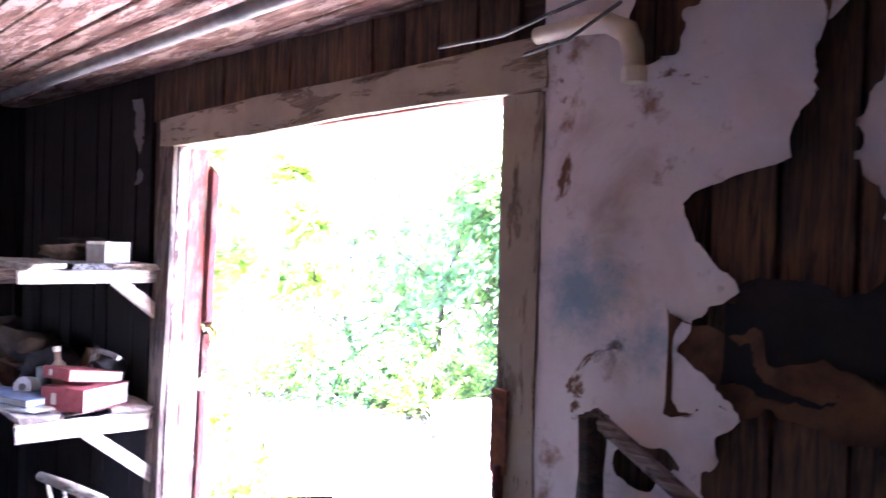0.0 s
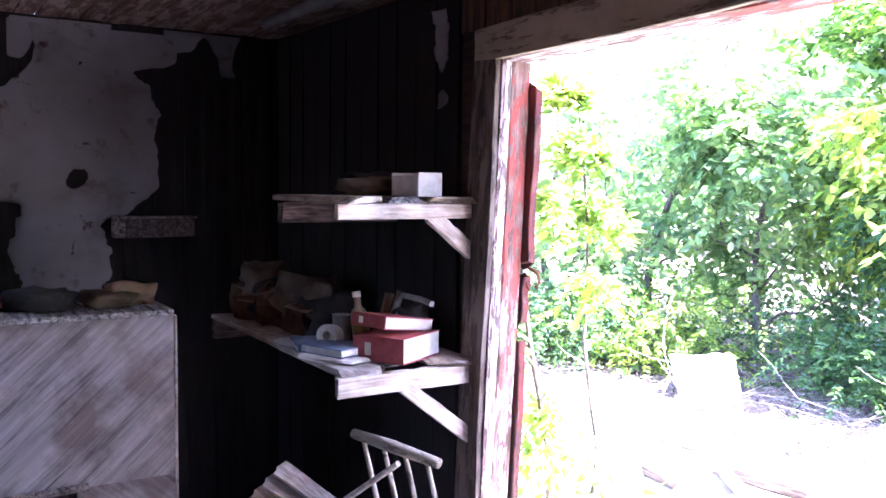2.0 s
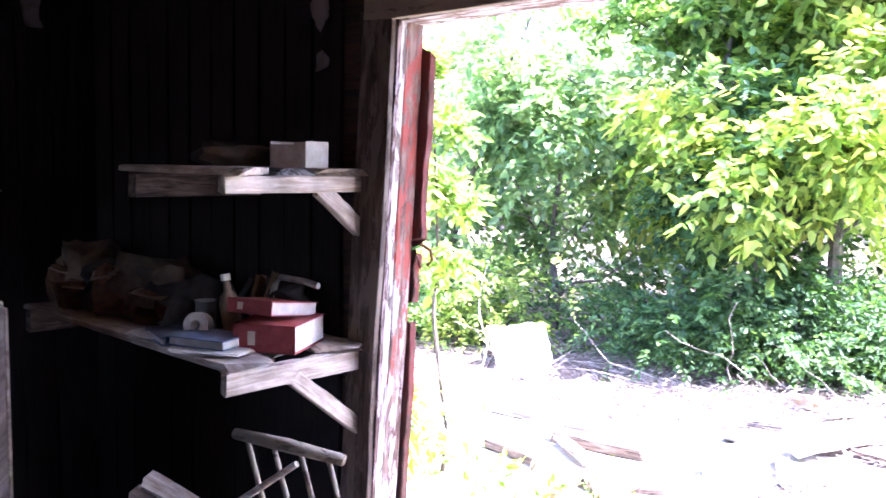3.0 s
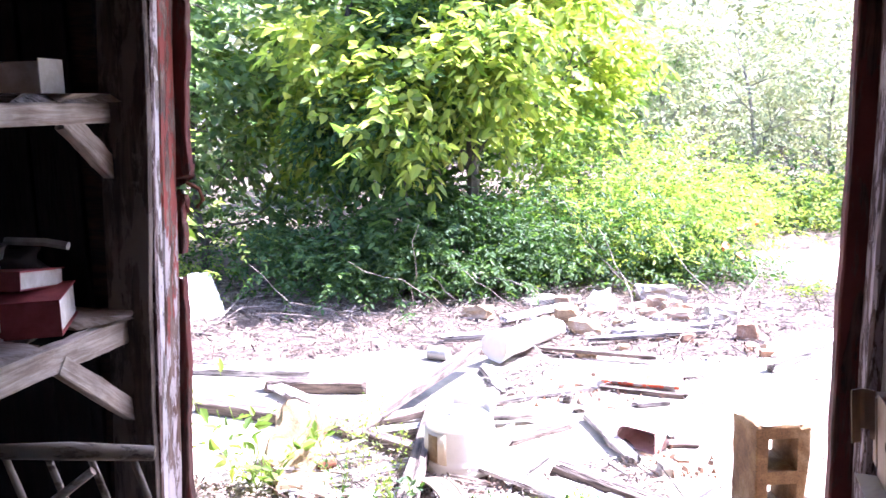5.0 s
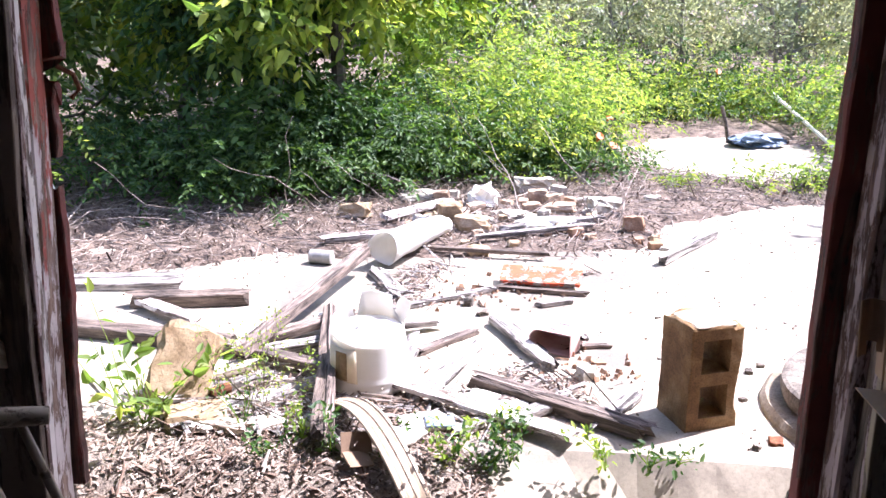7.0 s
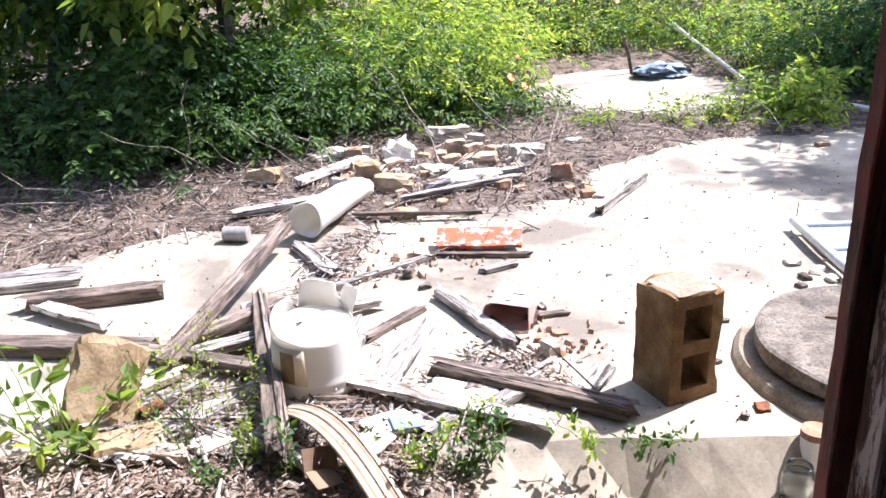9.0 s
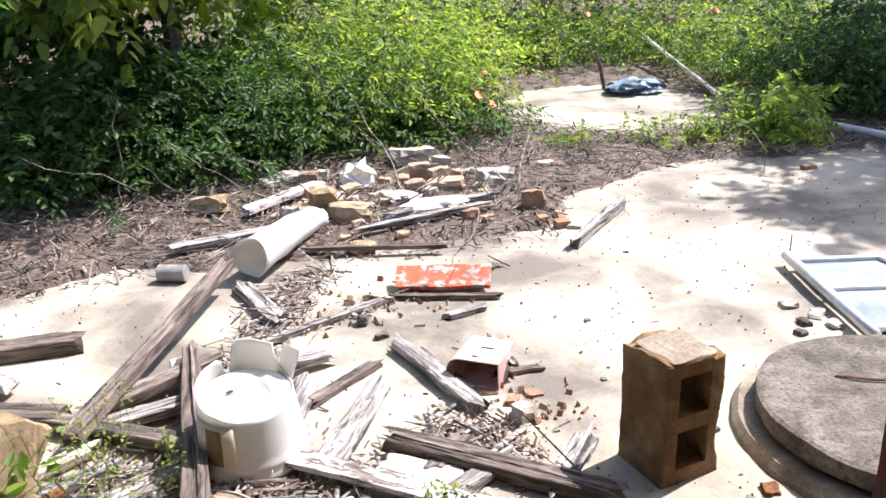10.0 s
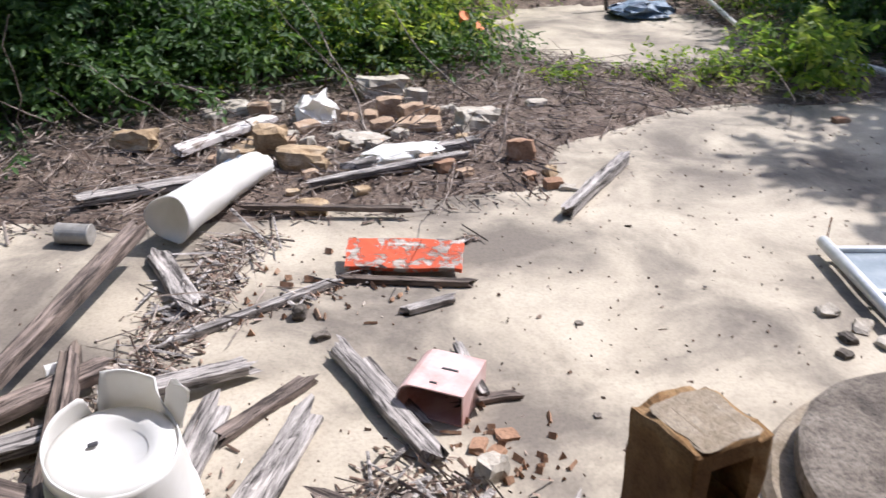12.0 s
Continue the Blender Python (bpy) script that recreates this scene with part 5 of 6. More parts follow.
pipe("wire", [(2.25, 3.9, 0.0), (2.28, 3.95, 0.12), (2.2, 4.0, 0.24), (2.12, 4.05, 0.3)], 0.003, M_STICK, "thin bent wire standing on the slab", "wire", 5)
pipe("pipe_stub", [(-0.80, 1.90, 0.02), (-0.74, 1.93, 0.02)], 0.028, M_PLASTIC, "short white plastic pipe stub", "pipe")
pipe("door_knob_spindle", [(-1.0, 1.13, 0.03), (-0.95, 1.18, 0.035)], 0.02, M_RUST, "rusty brass door knob in the debris", "door knob")

# corrugated strip bent over the threshold
strip = thing("corrugated_strip", pose(0, 0, 0), "bent cream corrugated plastic strip", "strip")
sv, sf = [], []
for j in range(17):
    u = j / 16
    c = Vector((-0.56 + 0.36 * u, 1.12 - 0.50 * u, 0.02 + 0.10 * math.sin(u * 3.0) - 0.08 * u * u))
    side = Vector((0.75, 0.55, 0)).normalized()
    for k in range(13):
        w = (k / 12 - 0.5) * 0.095
        sv.append(tuple(c + side * w + Vector((0, 0, 0.006 * math.sin(k * math.pi / 1.5)))))
for j in range(16):
    for k in range(12):
        a = j * 13 + k
        sf.append((a, a + 1, a + 14, a + 13))
sh = part("sheet", (sv, sf), M_STRIP, strip, smooth_faces=True)
sh.modifiers.new("thickness", "SOLIDIFY").thickness = 0.003
# thin dark tubes drawn along three of the grooves
for col in (2, 6, 10):
    line = [Vector(sv[q * 13 + col]) + Vector((0, 0, 0.002)) for q in range(17)]
    part("groove_line", tube(line, [0.0025] * 17, 4), M_DARKWOOD, strip, "dark groove line")

under = thing("torn_carton", pose(-0.42, 0.80, 0.0, 0, 6, 8), "torn tan cardboard piece under a plastic strip", "carton")
part("panel", box_bm(0.10, 0.005, 0.08, 0.001, at=(0, 0, 0.035), turn=pose(0, 0, 0, -38, 0, 12)), M_CARD, under)
part("panel", box_bm(0.09, 0.07, 0.005, 0.001, at=(0.01, -0.05, 0.012), turn=pose(0, 0, 0, 14, 9, 30)), M_CARD, under)

wallet = thing("notebook", pose(-0.165, 0.985, 0.022, 0, 4, 12), "small dark blue notebook in the debris", "notebook")
part("cover", box_bm(0.10, 0.075, 0.010, 0.002, at=(0, 0, 0.005)), M_BLUE, wallet)
part("page_block", box_bm(0.09, 0.07, 0.008, at=(0.004, 0.002, -0.005)), M_PAGE, wallet)
for k, (x, y, w, d, rz) in enumerate(((-0.22, 1.0, 0.16, 0.12, 20), (0.02, 1.17, 0.24, 0.09, -30), (-0.28, 0.90, 0.14, 0.10, 50), (-0.75, 0.96, 0.12, 0.08, 35), (-0.98, 0.93, 0.13, 0.07, -20))):
    s = part("paper_sheet", stone_bm(w, d, 0.02, 60 + k, 0.1, 3), M_PAGE)
    s.matrix_basis = pose(x, y, 0.006, 0, 0, rz)
    tagged(s, "crumpled whitish paper in the debris", "paper", "paper scraps")

# leaning boards and slabs by the jamb
plate = part("stone_slab", stone_bm(0.21, 0.04, 0.28, 70, 0.14, 4), M_SANDSTONE)
plate.matrix_basis = pose(-1.13, 1.10, 0.0, -32, 14, 8)
tagged(plate, "tan stone slab leaning by the doorway", "stone")
plate = part("stone_slab", stone_bm(0.20, 0.12, 0.05, 71, 0.15, 3), M_SANDSTONE)
plate.matrix_basis = pose(-1.0, 0.98, 0.0, 0, 0, 20)
tagged(plate, "flat tan stone by the doorway", "stone")
plate = part("stone", stone_bm(0.10, 0.10, 0.09, 72, 0.25, 3), M_OLDCON)
plate.matrix_basis = pose(-0.93, 0.70, -0.145, 0, 0, 20)
tagged(plate, "dark rounded stone at the jamb's foot", "stone")

sign = part("white_board", plank_bm(0.50, 0.40, 0.014, 73, 0.01, 0.003), M_PLASTIC)
sign.matrix_basis = pose(-2.87, 3.27, 0.15, 62, 0, 71) @ pose(0, 0, 0, 0, 0, 0)
tagged(sign, "dirty white board leaning at the thicket's edge", "board")
prop = part("stone", stone_bm(0.4, 0.16, 0.15, 74, 0.2, 3), M_OLDCON)
prop.matrix_basis = pose(-3.02, 3.33, 0.0, 0, 0, 71)
tagged(prop, "dark stone the white board leans on", "stone")

# rubble heap: bricks and stones
ROCKS = [(-0.94, 3.72, 0.19, 0.11, 0.09, M_SANDSTONE, -20), (-0.59, 4.18, 0.22, 0.13, 0.05, M_RUBBLE, 17), (-0.42, 4.15, 0.11, 0.06, 0.07, M_TANBRICK, -6), (-0.18, 3.88, 0.12, 0.07, 0.06, M_TANBRICK, 31), (-0.32, 3.56, 0.15, 0.09, 0.14, M_SANDSTONE, 8), (-0.43, 3.5, 0.1, 0.06, 0.08, M_SANDSTONE, -15), 
         (-0.49, 3.41, 0.09, 0.05, 0.1, M_RUBBLE, 22), (-0.18, 3.42, 0.2, 0.12, 0.09, M_SANDSTONE, -1), (0.08, 3.66, 0.2, 0.12, 0.06, M_RUBBLE, 36), (0.19, 3.87, 0.11, 0.07, 0.08, M_TANBRICK, 13), (0.36, 3.88, 0.21, 0.12, 0.06, M_TANBRICK, -10), (0.34, 4.06, 0.13, 0.08, 0.11, M_TANBRICK, 27), 
         (0.23, 4.14, 0.13, 0.08, 0.12, M_TANBRICK, 4), (0.44, 4.11, 0.09, 0.05, 0.08, M_TANBRICK, -19), (0.2, 4.53, 0.25, 0.15, 0.11, M_RUBBLE, 18), (0.37, 4.33, 0.11, 0.06, 0.1, M_RUBBLE, -5), (0.63, 3.9, 0.22, 0.13, 0.11, M_RUBBLE, 32), (0.53, 4.18, 0.09, 0.05, 0.04, M_RUBBLE, 9), 
         (0.79, 3.45, 0.12, 0.07, 0.1, M_BRICK, -14), (0.44, 3.35, 0.09, 0.06, 0.06, M_BRICK, 23), (-0.12, 2.98, 0.12, 0.07, 0.06, M_SANDSTONE, 0), (0.78, 3.23, 0.06, 0.04, 0.04, M_BRICK, 37), (0.87, 3.17, 0.08, 0.05, 0.05, M_BRICK, 14), (0.93, 3.14, 0.07, 0.04, 0.03, M_RUBBLE, -9), 
         (0.07, 3.11, 0.07, 0.04, 0.04, M_SANDSTONE, 28), (-0.2, 3.11, 0.06, 0.03, 0.03, M_SANDSTONE, 5), (-0.1, 3.37, 0.09, 0.05, 0.04, M_SANDSTONE, -18), (0.0, 3.79, 0.11, 0.06, 0.03, M_RUBBLE, 19), 
         (-0.136, 4.05, 0.17, 0.12, 0.14, M_PLASTIC, 30), (1.0, 4.2, 0.1, 0.08, 0.04, M_RUBBLE, 0), (2.55, 3.95, 0.09, 0.05, 0.03, M_BRICK, 10),
         (0.35, 1.415, 0.07, 0.06, 0.06, M_RUBBLE, 30), (0.41, 1.56, 0.055, 0.05, 0.02, M_BRICK, 10), (0.335, 1.52, 0.06, 0.04, 0.025, M_BRICK, 70), (0.38, 1.50, 0.04, 0.04, 0.02, M_BRICK, 40), (-0.06, 2.06, 0.05, 0.035, 0.03, M_OLDCON, 30), (-0.13, 2.19, 0.055, 0.04, 0.045, M_OLDCON, 80),
         (0.86, 1.30, 0.03, 0.025, 0.02, M_OLDCON, 0), (0.9, 1.27, 0.025, 0.025, 0.02, M_OLDCON, 30), (0.98, 1.52, 0.03, 0.03, 0.02, M_OLDCON, 0), (1.04, 1.58, 0.03, 0.02, 0.02, M_OLDCON, 0), (0.93, 0.97, 0.045, 0.045, 0.02, M_RUST, 0), (0.86, 0.93, 0.03, 0.025, 0.02, M_OLDCON, 60),
         (1.52, 2.08, 0.06, 0.05, 0.03, M_RUBBLE, 10), (1.58, 1.98, 0.07, 0.05, 0.03, M_RUBBLE, 50), (1.50, 1.92, 0.05, 0.04, 0.03, M_OLDCON, 90), (1.6, 1.88, 0.05, 0.05, 0.03, M_RUBBLE, 20), (1.45, 1.84, 0.04, 0.04, 0.025, M_OLDCON, 20), (0.66, 1.62, 0.02, 0.02, 0.015, M_OLDCON, 0), (0.72, 2.08, 0.025, 0.02, 0.015, M_OLDCON, 0)]
rr_ = np.random.default_rng(88)
for _ in range(46):
    x, y = rr_.normal(0.05, 0.42), rr_.normal(3.75, 0.35)
    w = rr_.uniform(0.03, 0.09)
    ROCKS.append((float(x), max(3.0, float(y)), w, w * rr_.uniform(0.6, 1), w * rr_.uniform(0.4, 0.8), (M_TANBRICK, M_SANDSTONE, M_RUBBLE)[rr_.integers(0, 3)], float(rr_.uniform(0, 90))))
for k, (x, y, sx, sy, sz, mat, rz) in enumerate(ROCKS):
    big = sx > 0.09
    ob = part("brick" if mat in (M_BRICK, M_TANBRICK) else "stone", stone_bm(sx, sy, sz, 200 + k, 0.10 if mat in (M_BRICK, M_TANBRICK) else 0.5 if mat is M_PLASTIC else 0.2, 3 if big else 2), mat)
    ob.matrix_basis = pose(x, y, on_ground(x, y) - 0.006 - 0.05 * sz, (k * 37) % 19 - 9, (k * 53) % 17 - 8, rz)
    name = {M_BRICK.name: "chipped orange brick", M_TANBRICK.name: "dusty tan broken brick", M_SANDSTONE.name: "rough yellowish sandstone lump", M_RUBBLE.name: "pale lump of broken concrete", M_OLDCON.name: "small dark pebble", M_PLASTIC.name: "crumpled white plastic bag", M_RUST.name: "rusty round iron cap"}[mat.name]
    tagged(ob, name + (" in the rubble heap" if y > 2.9 else " on the slab"), "brick" if mat in (M_BRICK, M_TANBRICK) else "stone", "rubble in the yard")

bag = part("plastic_sheet", stone_bm(0.34, 0.13, 0.05, 301, 0.3, 5), M_PLASTIC)
bag.matrix_basis = pose(0.25, 3.45, 0.04, 0, 0, 24)
tagged(bag, "crumpled translucent plastic sheet on the litter", "plastic sheet")
tarp = part("tarpaulin", stone_bm(0.36, 0.26, 0.10, 300, 0.42, 6), M_TARP)
tarp.matrix_basis = pose(2.30, 6.62, 0.0, 0, 0, 15)
tagged(tarp, "crumpled grey-blue tarpaulin on far concrete", "tarpaulin")
pipe("stick", [(2.10, 6.85, 0.0), (2.07, 6.86, 0.16), (2.02, 6.87, 0.33)], 0.018, M_DARKWOOD, "dark upright stake by the tarpaulin", "stake", 7)

# curved dead branches at the thicket's edge
rng = np.random.default_rng(5)
for k in range(80):
    x = rng.uniform(-4.4, 0.9)
    y = float(np.interp(x, EDGE_X, EDGE_Y)) + rng.uniform(0.5, 1.7)
    a = rng.uniform(0, 6.28)
    p, r = limb(rng, (x, y, on_ground(x, y)), (math.cos(a), math.sin(a) - 0.4, rng.uniform(0.0, 0.45)), rng.uniform(0.5, 1.5), rng.uniform(0.003, 0.008), 0.2, 7)
    p = [(q[0], q[1], max(q[2] - 0.03 * i, on_ground(q[0], q[1]) + 0.005)) for i, q in enumerate(p)]
    ob = part("branch", tube(p, [max(q, 0.002) for q in r], 5), M_STICK)
    tagged(ob, "thin bleached dead branch over the litter", "branch", "dead branches")

# mason jar and small weeds at the threshold
jar = thing("glass_jar", pose(0.93, 0.70, -0.145, 0, 0, 0), "dirty clear glass jar by the jamb", "jar")
part("body", lathe([(0.0, 0.0), (0.040, 0.0), (0.046, 0.008), (0.046, 0.085), (0.040, 0.10), (0.036, 0.105), (0.038, 0.110), (0.036, 0.115), (0.038, 0.120), (0.036, 0.125), (0.033, 0.125), (0.034, 0.10), (0.043, 0.085), (0.043, 0.01), (0.0, 0.006)], 28), M_GLASS, jar, smooth_faces=True)
pot = thing("clay_cup", pose(1.02, 0.80, -0.145), "small cup with an orange lid by the well", "cup")
part("body", lathe([(0.0, 0.0), (0.035, 0.0), (0.042, 0.14), (0.042, 0.15), (0.0, 0.15)], 20), M_PLASTIC, pot)
part("lid", lathe([(0.0, 0.151), (0.044, 0.151), (0.044, 0.172), (0.0, 0.175)], 20), M_BRICK, pot, "dull orange lid")
rag = part("rotten_board", plank_bm(0.36, 0.14, 0.02, 80, 0.05, 0.02), M_GREYWOOD)
rag.matrix_basis = pose(1.02, 0.36, -0.135, 0, -18, -35)
tagged(rag, "curled rotten board at the jamb's foot", "plank")


def weed(x, y, z, h, seed, mat, label, count=26, size=0.035):
    rng = np.random.default_rng(seed)
    ob = thing("weed", pose(x, y, z), label, "weed", "weeds at the threshold")
    for k in range(4):
        a = rng.uniform(0, 6.28)
        p, r = limb(rng, (0, 0, 0), (math.cos(a) * 0.5, math.sin(a) * 0.5, 1), h * rng.uniform(0.6, 1.1), 0.003, 0.25, 5)
        part("stem", tube(p, [max(q, 0.0012) for q in r], 4), M_LEAF_SHRUB, ob)
        base = np.array(p)[rng.integers(1, 6, count // 4)] + rng.normal(size=(count // 4, 3)) * 0.015
        d = rng.normal(size=base.shape) + np.array([0, 0, 0.2])
        v, f = leaf_mesh(base, d, size, 0.28, rng)
        np_mesh("foliage", v, f, mat, ob)
    return ob


WEEDS = [(-1.17, 0.93, 0.0, 0.50, 0.05, 70), (-1.24, 1.0, 0.0, 0.48, 0.05, 60), (-1.14, 0.98, 0.0, 0.34, 0.04, 40), (-0.82, 0.92, 0.0, 0.18, 0.03, 30), (-0.62, 0.88, 0.0, 0.16, 0.035, 40), (-0.5, 0.82, -0.1, 0.18, 0.04, 50), (-0.33, 0.80, -0.1, 0.16, 0.04, 40),
         (-0.12, 0.80, -0.14, 0.2, 0.04, 70), (0.0, 0.79, -0.14, 0.22, 0.045, 70), (0.07, 0.81, -0.14, 0.18, 0.04, 50), (0.37, 0.80, -0.14, 0.16, 0.045, 36), (0.50, 0.80, -0.14, 0.15, 0.045, 36), (0.60, 0.83, -0.1, 0.08, 0.03, 12), (0.05, 1.0, 0.0, 0.10, 0.03, 50), (0.12, 0.97, 0.0, 0.08, 0.03, 40), (-0.70, 0.80, -0.12, 0.14, 0.04, 40)]
for k, (x, y, z, h, size, count) in enumerate(WEEDS):
    z = min(0.0, max(-0.14, (y - 0.86) * 0.42))
    size *= 1.15 if k < 3 else 0.62
    count = int(count * (0.6 if k < 3 else 1.5))
    weed(x, y, z, h, 400 + k, M_LEAF_MID if k < 3 else M_LEAF_SHRUB if k % 3 == 1 else M_LEAF_DARK, "small green weed growing in a crack", count, size)


def dry_stalks(x, y, seed):
    rng = np.random.default_rng(seed)
    ob = thing("dry_weed", pose(x, y, 0.0), "thin dry flowering weed in the debris", "weed", "dry weeds")
    for k in range(7):
        a = rng.uniform(0, 6.28)
        p, r = limb(rng, (rng.normal() * 0.04, rng.normal() * 0.04, 0), (math.cos(a) * 0.35, math.sin(a) * 0.35, 1), rng.uniform(0.18, 0.36), 0.0016, 0.2, 5)
        part("stem", tube(p, [max(q, 0.0009) for q in r], 3), M_STICK, ob)
        base = np.array(p)[rng.integers(2, 6, 18)] + rng.normal(size=(18, 3)) * 0.018
        v, f = leaf_mesh(base, rng.normal(size=base.shape), 0.014, 0.3, rng)
        np_mesh("foliage", v, f, M_LEAF_SHRUB, ob)
    return ob


for k, (x, y) in enumerate(((-0.92, 1.15), (-0.80, 1.02), (-0.86, 1.30), (-0.72, 1.12))):
    dry_stalks(x, y, 500 + k)
for k, (x, y, z) in enumerate(((0.82, 5.25, 0.16), (0.85, 5.9, 0.30), (1.05, 6.7, 0.25), (2.1, 7.6, 0.5), (3.3, 7.4, 0.5), (0.7, 5.1, 0.25))):
    fl = thing("flower", pose(x, y, on_ground(x, y)), "orange trumpet flower in the weeds", "flower", "orange flowers")
    part("stem", tube([(0, 0, 0), (0.02, 0, z * 0.5), (0, 0.02, z)], [0.004, 0.003, 0.002], 4), M_LEAF_SHRUB, fl)
    part("bloom", tube([(0, 0.02, z), (0.01, 0.0, z + 0.03), (0.02, -0.02, z + 0.05)], [0.006, 0.018, 0.034], 7), M_ORANGEFLOWER, fl)

# ---- things indoors ----
def shelf(name, x0, x1, z, depth, label, seed, arm_h, reach):
    ob = thing(name, pose(0, 0, 0), label, "shelf", "rough shelves beside the doorway")
    n = 3
    for k in range(n):
        w = depth / n
        b = part("board", plank_bm(x1 - x0 - 0.1 * (k % 2), w - 0.006, 0.022, seed + k, 0.06, 0.006), M_PALEWOOD if k != 1 else M_GREYWOOD, ob)
        b.matrix_basis = pose((x0 + x1) / 2, -0.01 - w * (k + 0.5), z, 0, 0.0, 0)
    arm = part("bracket_arm", plank_bm(depth + 0.02, 0.04, arm_h, seed + 8, 0.006, 0.003), M_PALEWOOD, ob)
    arm.matrix_basis = pose(-1.01, -depth / 2 - 0.015, z - arm_h - 0.001, 0, 0, 90)
    br = part("brace", plank_bm(reach * 1.3, 0.035, 0.05, seed + 9, 0.01, 0.003), M_PALEWOOD, ob)
    br.matrix_basis = pose(-1.01, -reach * 0.5, z - arm_h - reach * 0.42, 0, 0, 90) @ pose(0, 0, 0, 0, 38, 0)
    arm2 = part("bracket_arm", plank_bm(depth, 0.04, 0.08, seed + 10, 0.006, 0.003), M_DARKWOOD, ob)
    arm2.matrix_basis = pose(x0 + 0.08, -depth / 2 - 0.01, z - 0.082, 0, 0, 90)
    return ob


shelf("shelf", -1.62, -0.985, 1.487, 0.50, "rough pale board shelf on wooden brackets", 600, 0.05, 0.20)
shelf("shelf", -2.45, -0.985, 0.932, 0.50, "rough cluttered board shelf on wooden brackets", 620, 0.065, 0.29)


def book(m, w, d, h, cover, label):
    ob = thing("book", m, label, "book", "books on the shelf")
    part("page_block", box_bm(w - 0.012, d - 0.010, h - 0.006, 0.002, at=(0.003, 0, h / 2)), M_PAGE, ob)
    c = bmesh.new()
    box_bm(w, d, 0.003, at=(0, 0, 0.0015), bm=c)
    box_bm(w, d, 0.003, at=(0, 0, h - 0.0015), bm=c)
    box_bm(0.003, d, h, at=(-w / 2 + 0.0015, 0, h / 2), bm=c)
    cov = part("cover", c, cover, ob)
    part("title_bar", box_bm(0.001, d * 0.12, h * 0.5, at=(-w / 2 - 0.0006, d * 0.2, h / 2)), M_CREAM, cov, "faded lettering")
    return ob


book(pose(-1.12, -0.24, 0.957, 0, 0, 120), 0.25, 0.20, 0.085, M_BOOKRED, "thick faded red book lying on the shelf")
book(pose(-1.16, -0.24, 1.050, 0, 8, 106), 0.24, 0.17, 0.045, M_BOOKRED, "faded red book lying askew on another")
book(pose(-1.22, -0.43, 0.972, 0, 0, 20), 0.21, 0.15, 0.028, M_BLUE, "faded blue book on a heap of papers")
book(pose(-1.42, -0.43, 0.957, 0, 0, -15), 0.2, 0.14, 0.025, M_BLUE, "grimy blue-grey book lying on the shelf")
for k, (x, y, rz) in enumerate(((-1.18, -0.44, 30), (-1.30, -0.40, -10), (-1.48, -0.42, 15))):
    s = part("paper_sheet", stone_bm(0.24, 0.16, 0.014, 640 + k, 0.1, 3), M_PAGE)
    s.matrix_basis = pose(x, y, 0.956, 0, 0, rz)
    tagged(s, "loose yellowed papers on the shelf", "paper", "papers on the shelf")
roll = thing("tape_roll", pose(-1.33, -0.40, 1.01, 80, 0, 40), "grimy white paper roll on the shelf", "roll")
part("roll", lathe([(0.015, -0.03), (0.04, -0.03), (0.04, 0.03), (0.015, 0.03), (0.015, -0.03)], 20), M_PAGE, roll)
for k, (x, z, w, mat) in enumerate(((-1.35, 1.0, 0.03, M_TAN), (-1.29, 1.02, 0.025, M_CLOTH), (-1.45, 0.99, 0.05, M_DARKCLOTH))):
    s = part("stick", plank_bm(0.20, w, 0.02, 650 + k, 0.01), mat)
    s.matrix_basis = pose(x, -0.16, z + 0.05, 0, -75 + 8 * k, 20 * k)
    tagged(s, "dusty wooden stick leaning on the shelf", "stick")
LUMPS = [(-1.62, -0.25, 0.955, 0.24, 0.2, 0.15), (-1.85, -0.28, 0.955, 0.26, 0.24, 0.2), (-2.1, -0.25, 0.955, 0.28, 0.24, 0.16), (-2.3, -0.3, 0.955, 0.22, 0.2, 0.22), (-1.55, -0.12, 1.51, 0.2, 0.16, 0.08), (-1.36, -0.2, 1.51, 0.22, 0.2, 0.06), (-1.25, -0.12, 0.957, 0.16, 0.12, 0.16)]
for k, (x, y, z, sx, sy, sz) in enumerate(LUMPS):
    s = part("rag", stone_bm(sx, sy, sz, 660 + k, 0.3, 4), M_CLOTH if k % 2 else M_DARKCLOTH, smooth_faces=True)
    s.matrix_basis = pose(x, y, z, 0, 0, 25 * k)
    tagged(s, "grimy bundle of cloth on the shelf", "cloth", "bundles on the shelves")
bottle = thing("bottle", pose(-1.33, -0.27, 0.957, 4, -8, 0), "dusty tan bottle leaning on the cluttered shelf", "bottle")
part("body", lathe([(0.0, 0.0), (0.03, 0.0), (0.032, 0.01), (0.032, 0.11), (0.026, 0.135), (0.013, 0.15), (0.012, 0.185), (0.0, 0.185)], 18), M_TAN, bottle, smooth_faces=True)
part("cap", lathe([(0.0, 0.184), (0.016, 0.184), (0.016, 0.205), (0.0, 0.206)], 14), M_CREAM, bottle)
strip_l = part("metal_bracket", tube([(-1.27, -0.20, 0.957), (-1.23, -0.18, 1.13), (-1.215, -0.17, 1.155), (-1.12, -0.15, 1.15), (-1.06, -0.14, 1.14)], [0.011] * 5, 6), M_GALV)
tagged(strip_l, "bent grey metal bracket standing among clutter", "bracket")
